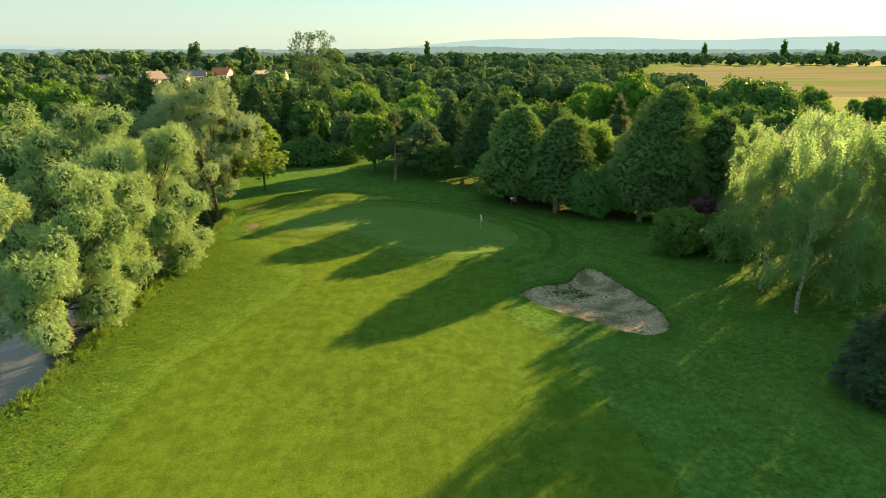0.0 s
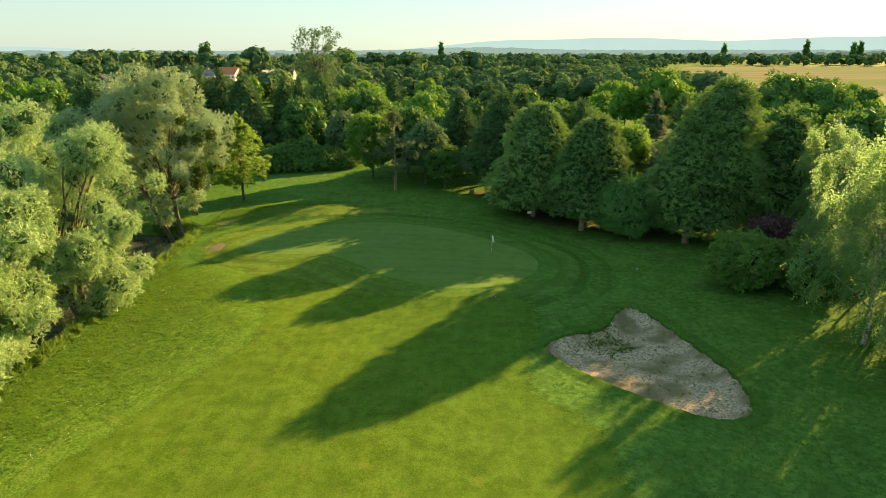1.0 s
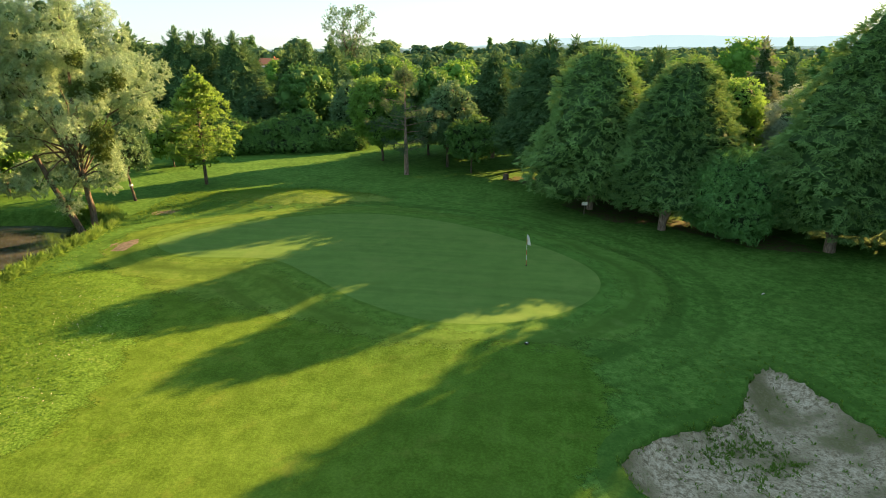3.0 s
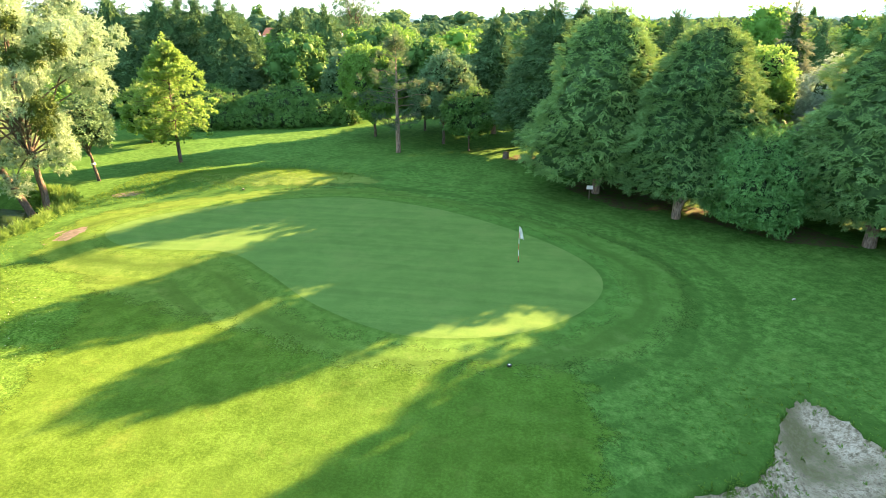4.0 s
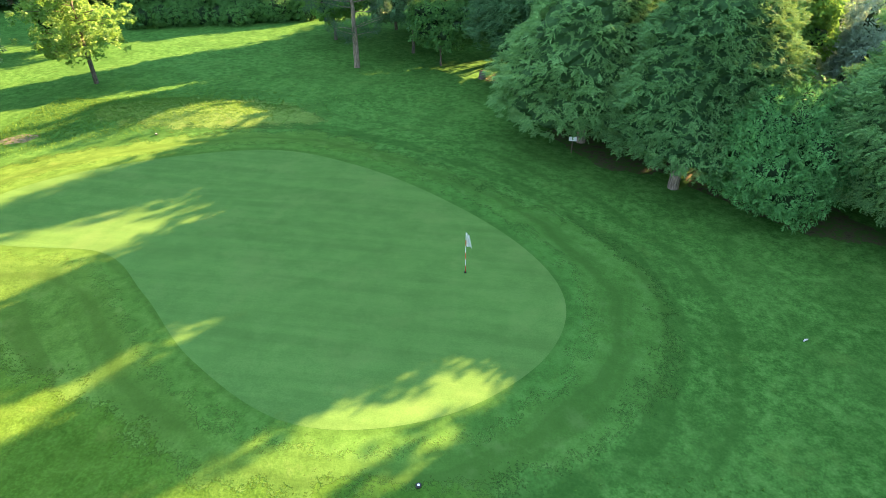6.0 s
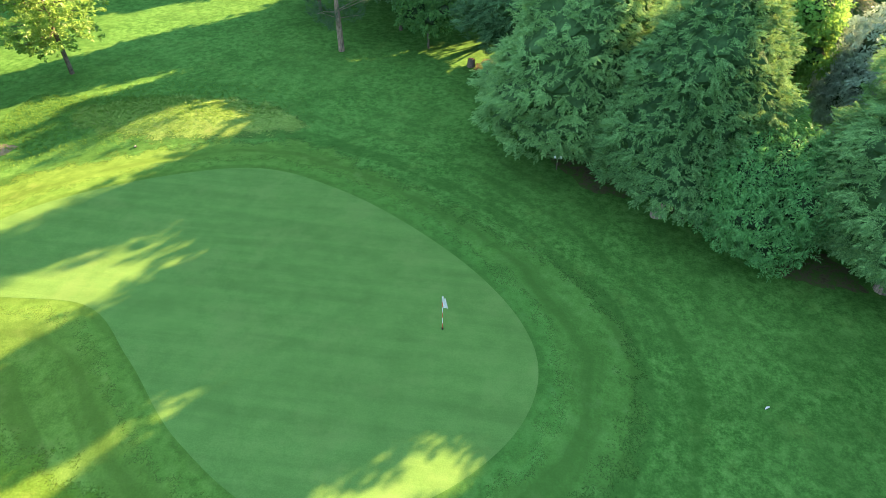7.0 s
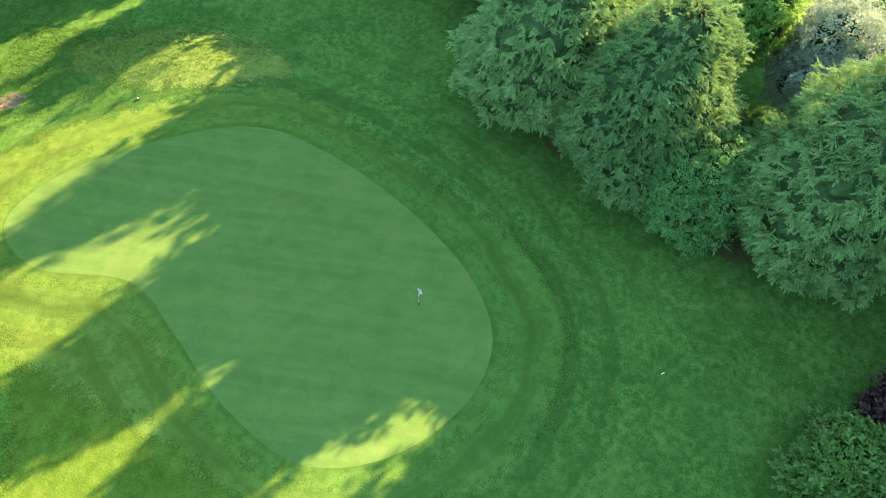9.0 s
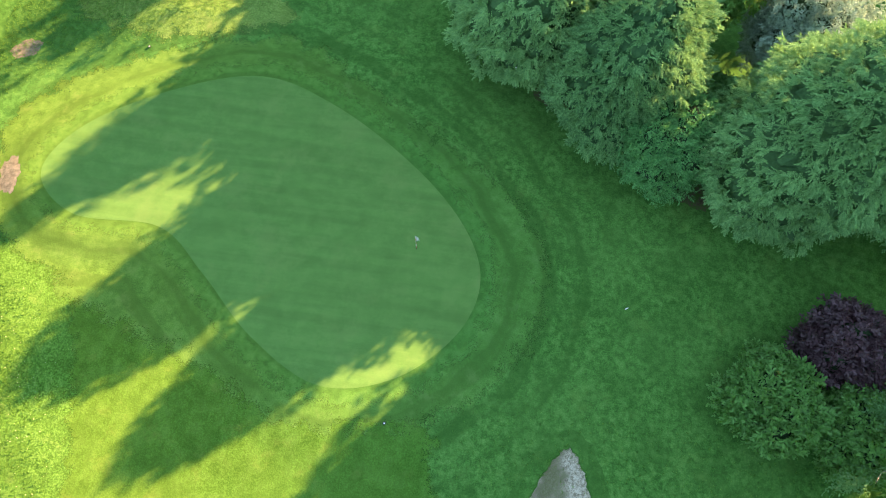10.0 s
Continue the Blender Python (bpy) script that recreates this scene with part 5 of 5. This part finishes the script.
# ---- village houses beyond the woods ----
def house(at, size, eaves, ridge, turn, roof_mat, label, windows=3):
    w, d = size
    ob = thing("house", (*at, -0.3), label, "house", "village houses", turn)
    bm = bmesh.new()
    vs = [bm.verts.new(p) for p in ((-w / 2, -d / 2, 0), (w / 2, -d / 2, 0), (w / 2, d / 2, 0), (-w / 2, d / 2, 0), (-w / 2, -d / 2, eaves), (w / 2, -d / 2, eaves), (w / 2, d / 2, eaves), (-w / 2, d / 2, eaves), (-w / 2, 0, ridge), (w / 2, 0, ridge))]
    for f in ((0, 1, 5, 4), (2, 3, 7, 6), (1, 2, 6, 9, 5), (3, 0, 4, 8, 7), (3, 2, 1, 0)):
        bm.faces.new([vs[i] for i in f])
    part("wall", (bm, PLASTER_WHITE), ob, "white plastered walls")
    bm = bmesh.new()
    o, t = 0.5, 0.25
    for sgn in (-1, 1):
        lo, hi = eaves - o * (ridge - eaves) / (d / 2), ridge + 0.05
        p = [(-w / 2 - o, sgn * (d / 2 + o), lo), (w / 2 + o, sgn * (d / 2 + o), lo), (w / 2 + o, 0, hi), (-w / 2 - o, 0, hi)]
        a = [bm.verts.new(c) for c in p]
        b = [bm.verts.new((c[0], c[1], c[2] + t)) for c in p]
        for f in ([a[0], a[1], a[2], a[3]], [b[3], b[2], b[1], b[0]], [a[0], b[0], b[1], a[1]], [a[1], b[1], b[2], a[2]], [a[3], a[2], b[2], b[3]], [a[0], a[3], b[3], b[0]]):
            bm.faces.new(f)
    roof = part("roof", (bm, roof_mat), ob)
    bm = bmesh.new()
    bmesh.ops.create_cube(bm, size=1, matrix=Matrix.Translation((w * 0.3, 0.3, ridge + 0.5)) @ Matrix.Diagonal((0.8, 0.6, 1.6, 1)))
    part("chimney", (bm, ROOF_ORANGE), roof)
    for i in range(windows):
        bm = bmesh.new()
        bmesh.ops.create_cube(bm, size=1, matrix=Matrix.Translation((-w / 2 + w * (i + 0.5) / windows, -d / 2 - 0.02, eaves * 0.55)) @ Matrix.Diagonal((1.3, 0.12, 1.4, 1)))
        part("window", (bm, GLASS_DARK), ob)
    return ob


house((-196, 432), (15, 9), 3.6, 8.0, 62, ROOF_GREY, "white gabled house with a grey roof in the village")
house((-186, 446), (16, 9), 3.2, 6.2, 8, ROOF_GREY, "long low white house with a pale roof", 5)
house((-183, 470), (18, 10), 4.2, 7.6, 10, ROOF_GREY, "long white house with a grey roof in the village", 4)
house((-163, 474), (14, 10), 5.0, 9.2, -15, ROOF_ORANGE, "house with an orange tiled roof among trees", 4)
house((-232, 440), (10, 8), 3.0, 5.5, 30, ROOF_GREY, "small white shed beside a field", 2)
house((-122, 430), (13, 9), 4.5, 8.5, 70, ROOF_GREY, "white gabled house with a dark roof behind trees", 3)
house((-118, 452), (15, 9), 4.8, 8.8, -10, ROOF_GREY, "white house with a dark roof in the village", 4)
house((-70, 425), (16, 9), 4.6, 8.2, 12, ROOF_GREY, "white house partly hidden by woods", 4)

# ---- small things on the hole ----
ob = thing("flagstick", (4.75, 75.7, gz(4.75, 75.7) + 0.09), "red and white striped flagstick with a white flag", "flagstick")
for i in range(6):
    z0, z1 = 0.0 + 0.355 * i, 0.355 * (i + 1)
    part("pole", quad_mesh("pole", *tube([(0, 0, z0), (0, 0, z1)], [0.016, 0.016], 10), RED if i % 2 == 0 else WHITE, True), ob, "red pole section" if i % 2 == 0 else "white pole section")
bm = bmesh.new()
cols, flag_rows = 9, 7
pts = [[bm.verts.new((0.02 + 0.20 * (c / (cols - 1)) * (1 - 0.55 * (1 - q / (flag_rows - 1))) * 1.3, 0.05 * math.sin(c * 0.9 + q * 0.5), 1.45 + 0.67 * (1 - q / (flag_rows - 1)) - 0.12 * c / (cols - 1))) for c in range(cols)] for q in range(flag_rows)]
for q in range(flag_rows - 1):
    for c in range(cols - 1):
        bm.faces.new((pts[q][c], pts[q][c + 1], pts[q + 1][c + 1], pts[q + 1][c]))
bmesh.ops.solidify(bm, geom=bm.faces[:], thickness=0.006)
part("flag", (bm, WHITE), ob, "limp white cloth flag")
part("cup", quad_mesh("cup", *tube([(0, 0, -0.08), (0, 0, 0.004), (0, 0, 0.005)], [0.054, 0.054, 0.04], 16), BLACK), ob, "dark rim of the hole cup")


def sprinkler(x, y):
    ob = thing("sprinkler_head", (x, y, gz(x, y) + 0.06), "round black sprinkler head with a pale cap in the grass", "sprinkler", "sprinkler heads round the green", size=0.72)
    part("housing", quad_mesh("housing", *tube([(0, 0, -0.05), (0, 0, 0.03), (0, 0, 0.035)], [0.13, 0.13, 0.05], 18), BLACK), ob)
    part("cap", quad_mesh("cap", *tube([(0, 0, 0.0), (0, 0, 0.055), (0, 0, 0.06)], [0.055, 0.055, 0.002], 16), WHITE), ob, "pale cap")


for x, y in ((4.45, 64.0), (-18.0, 89.2)):
    sprinkler(x, y)

ob = thing("tree_stump", (3.3, 105.4, gz(3.3, 105.4)), "short dark tree stump at the edge of the trees", "stump")
part("wood", quad_mesh("wood", *tube([(0, 0, -0.2), (0, 0, 0.2), (0.02, 0, 0.62), (0.02, 0, 0.64)], [0.42, 0.33, 0.29, 0.01], 14), BARK, True), ob)
ob = thing("sign_post", (10.3, 90.6, gz(10.3, 90.6)), "small white sign on a wooden post under cypresses", "sign")
part("post", quad_mesh("post", *tube([(0, 0, -0.2), (0, 0, 1.0)], [0.04, 0.04], 8), BARK), ob)
bm = bmesh.new()
bmesh.ops.create_cube(bm, size=1, matrix=Matrix.Translation((0, -0.05, 1.0)) @ Matrix.Diagonal((0.5, 0.03, 0.3, 1)))
part("board", (bm, WHITE), ob)

# pale fallen twig in the grass
ob = thing("fallen_twig", (19.3, 73.5, gz(19.3, 73.5) + 0.03), "short pale broken branch lying in the grass", "branch", turn=35, size=0.6)
part("wood", quad_mesh("wood", *tube([(-0.2, 0, 0.03), (0, 0.03, 0.06), (0.22, 0, 0.03)], [0.05, 0.07, 0.05], 8), plain("pale_wood", (0.55, 0.53, 0.48), 0.8), True), ob)

# ---- grass tufts, bank weeds and clover: past counting ----
def spread(n, box, keep):
    p = np.stack([r.uniform(box[0], box[1], n), r.uniform(box[2], box[3], n)], 1)
    return p[keep(p[:, 0], p[:, 1])]


def rough_only(x, y):
    ok = np.ones(len(x), bool)
    for line, sparse in ((FAIRWAY_LINE, 4.0), (APRON_LINE, 4.0), (BUNKER_LINE, 0.2), (SHORE_LINE, 0.2)):
        hit, d = inside(x, y, line)
        ok &= r.random(len(x)) < np.where(hit, 0, d) / sparse
    return ok


def stuff(name, template, p, size, material, label, category, tall=1.0, lift=0.0):
    n = len(p)
    pos = np.column_stack([p, ground_z(p[:, 0], p[:, 1]) + lift])
    way = np.column_stack([r.normal(0, 0.45, n), r.normal(0, 0.45, n), np.full(n, tall)])
    v, q = scatter(template, pos, way, size * r.uniform(0.6, 1.5, n), wild=1.0)
    return tagged(new(name, quad_mesh(name, v, q, material)), label, category, kind="stuff")


p = np.concatenate([spread(110000, (-30, -10, 8, 96), rough_only), spread(14000, (6, 34, 24, 66), rough_only), spread(40000, (-30, -4, 84, 106), lambda x, y: rough_only(x, y) & (r.random(len(x)) < np.exp(-((x + 18) / 6.5) ** 2 - ((y - 94) / 4.0) ** 2)))])
stuff("grass_tufts", GRASS_TUFT, p, 0.56, TUFT, "short tufts of rough grass", "grass")
edge_d = lambda x, y: inside(x, y, SHORE_LINE)[1]
p = spread(26000, (-36, -25, 20, 88), lambda x, y: (edge_d(x, y) < 1.1) & (r.random(len(x)) < 0.25 + 0.55 * (np.sin(y * 1.1) * np.sin(y * 0.37 + 1) > 0.1)))
stuff("bank_weeds", sprig(12, 0.35, 0.32, 0.06, 62, 0.1, 91, 0.6), p, 1.0, REED, "tall weeds and reeds along the pond bank", "weeds")
p = spread(120000, (-27, -8, 18, 76), rough_only)
w = np.exp(-(inside(p[:, 0], p[:, 1], FAIRWAY_LINE)[1] / 2.6) ** 2) * 0.7 * (0.12 + 0.3 * (np.sin(p[:, 1] * 1.9 + np.sin(p[:, 0] * 2.7)) > 0.2)) + 0.06 * (np.sin(p[:, 0] * 1.3 + 2) * np.sin(p[:, 1] * 0.9) > 0.35)
p = p[r.random(len(p)) < w]
stuff("clover_flowers", (np.array([[-0.025, -0.025, 0], [0.025, -0.025, 0], [0.025, 0.025, 0.01], [-0.025, 0.025, 0.01]]), np.array([[0, 1, 2, 3]])), p, 0.5, FLOWER, "tiny white clover flowers in the rough", "flowers", lift=0.12)
p = np.stack([r.uniform(7, 20, 20000), r.uniform(46, 65, 20000)], 1)
hit, d = inside(p[:, 0], p[:, 1], BUNKER_LINE)
clumpy = 0.5 + 0.5 * np.sin(p[:, 0] * 2.3 + np.sin(p[:, 1] * 1.7) * 2) * np.sin(p[:, 1] * 2.1 + 1)
w = 1.4 * np.exp(-((p[:, 0] - 12.4) / 2.0) ** 2 - ((p[:, 1] - 57.6) / 1.6) ** 2) + 0.8 * np.exp(-(d / 0.3) ** 2) + 0.05
p = p[hit & (r.random(len(p)) < w * clumpy)]
stuff("bunker_weeds", sprig(6, 0.1, 0.25, 0.06, 70, 0.0, 92, 0.5), p, 0.5, TUFT, "weeds growing in the bunker sand", "weeds", lift=0.03)
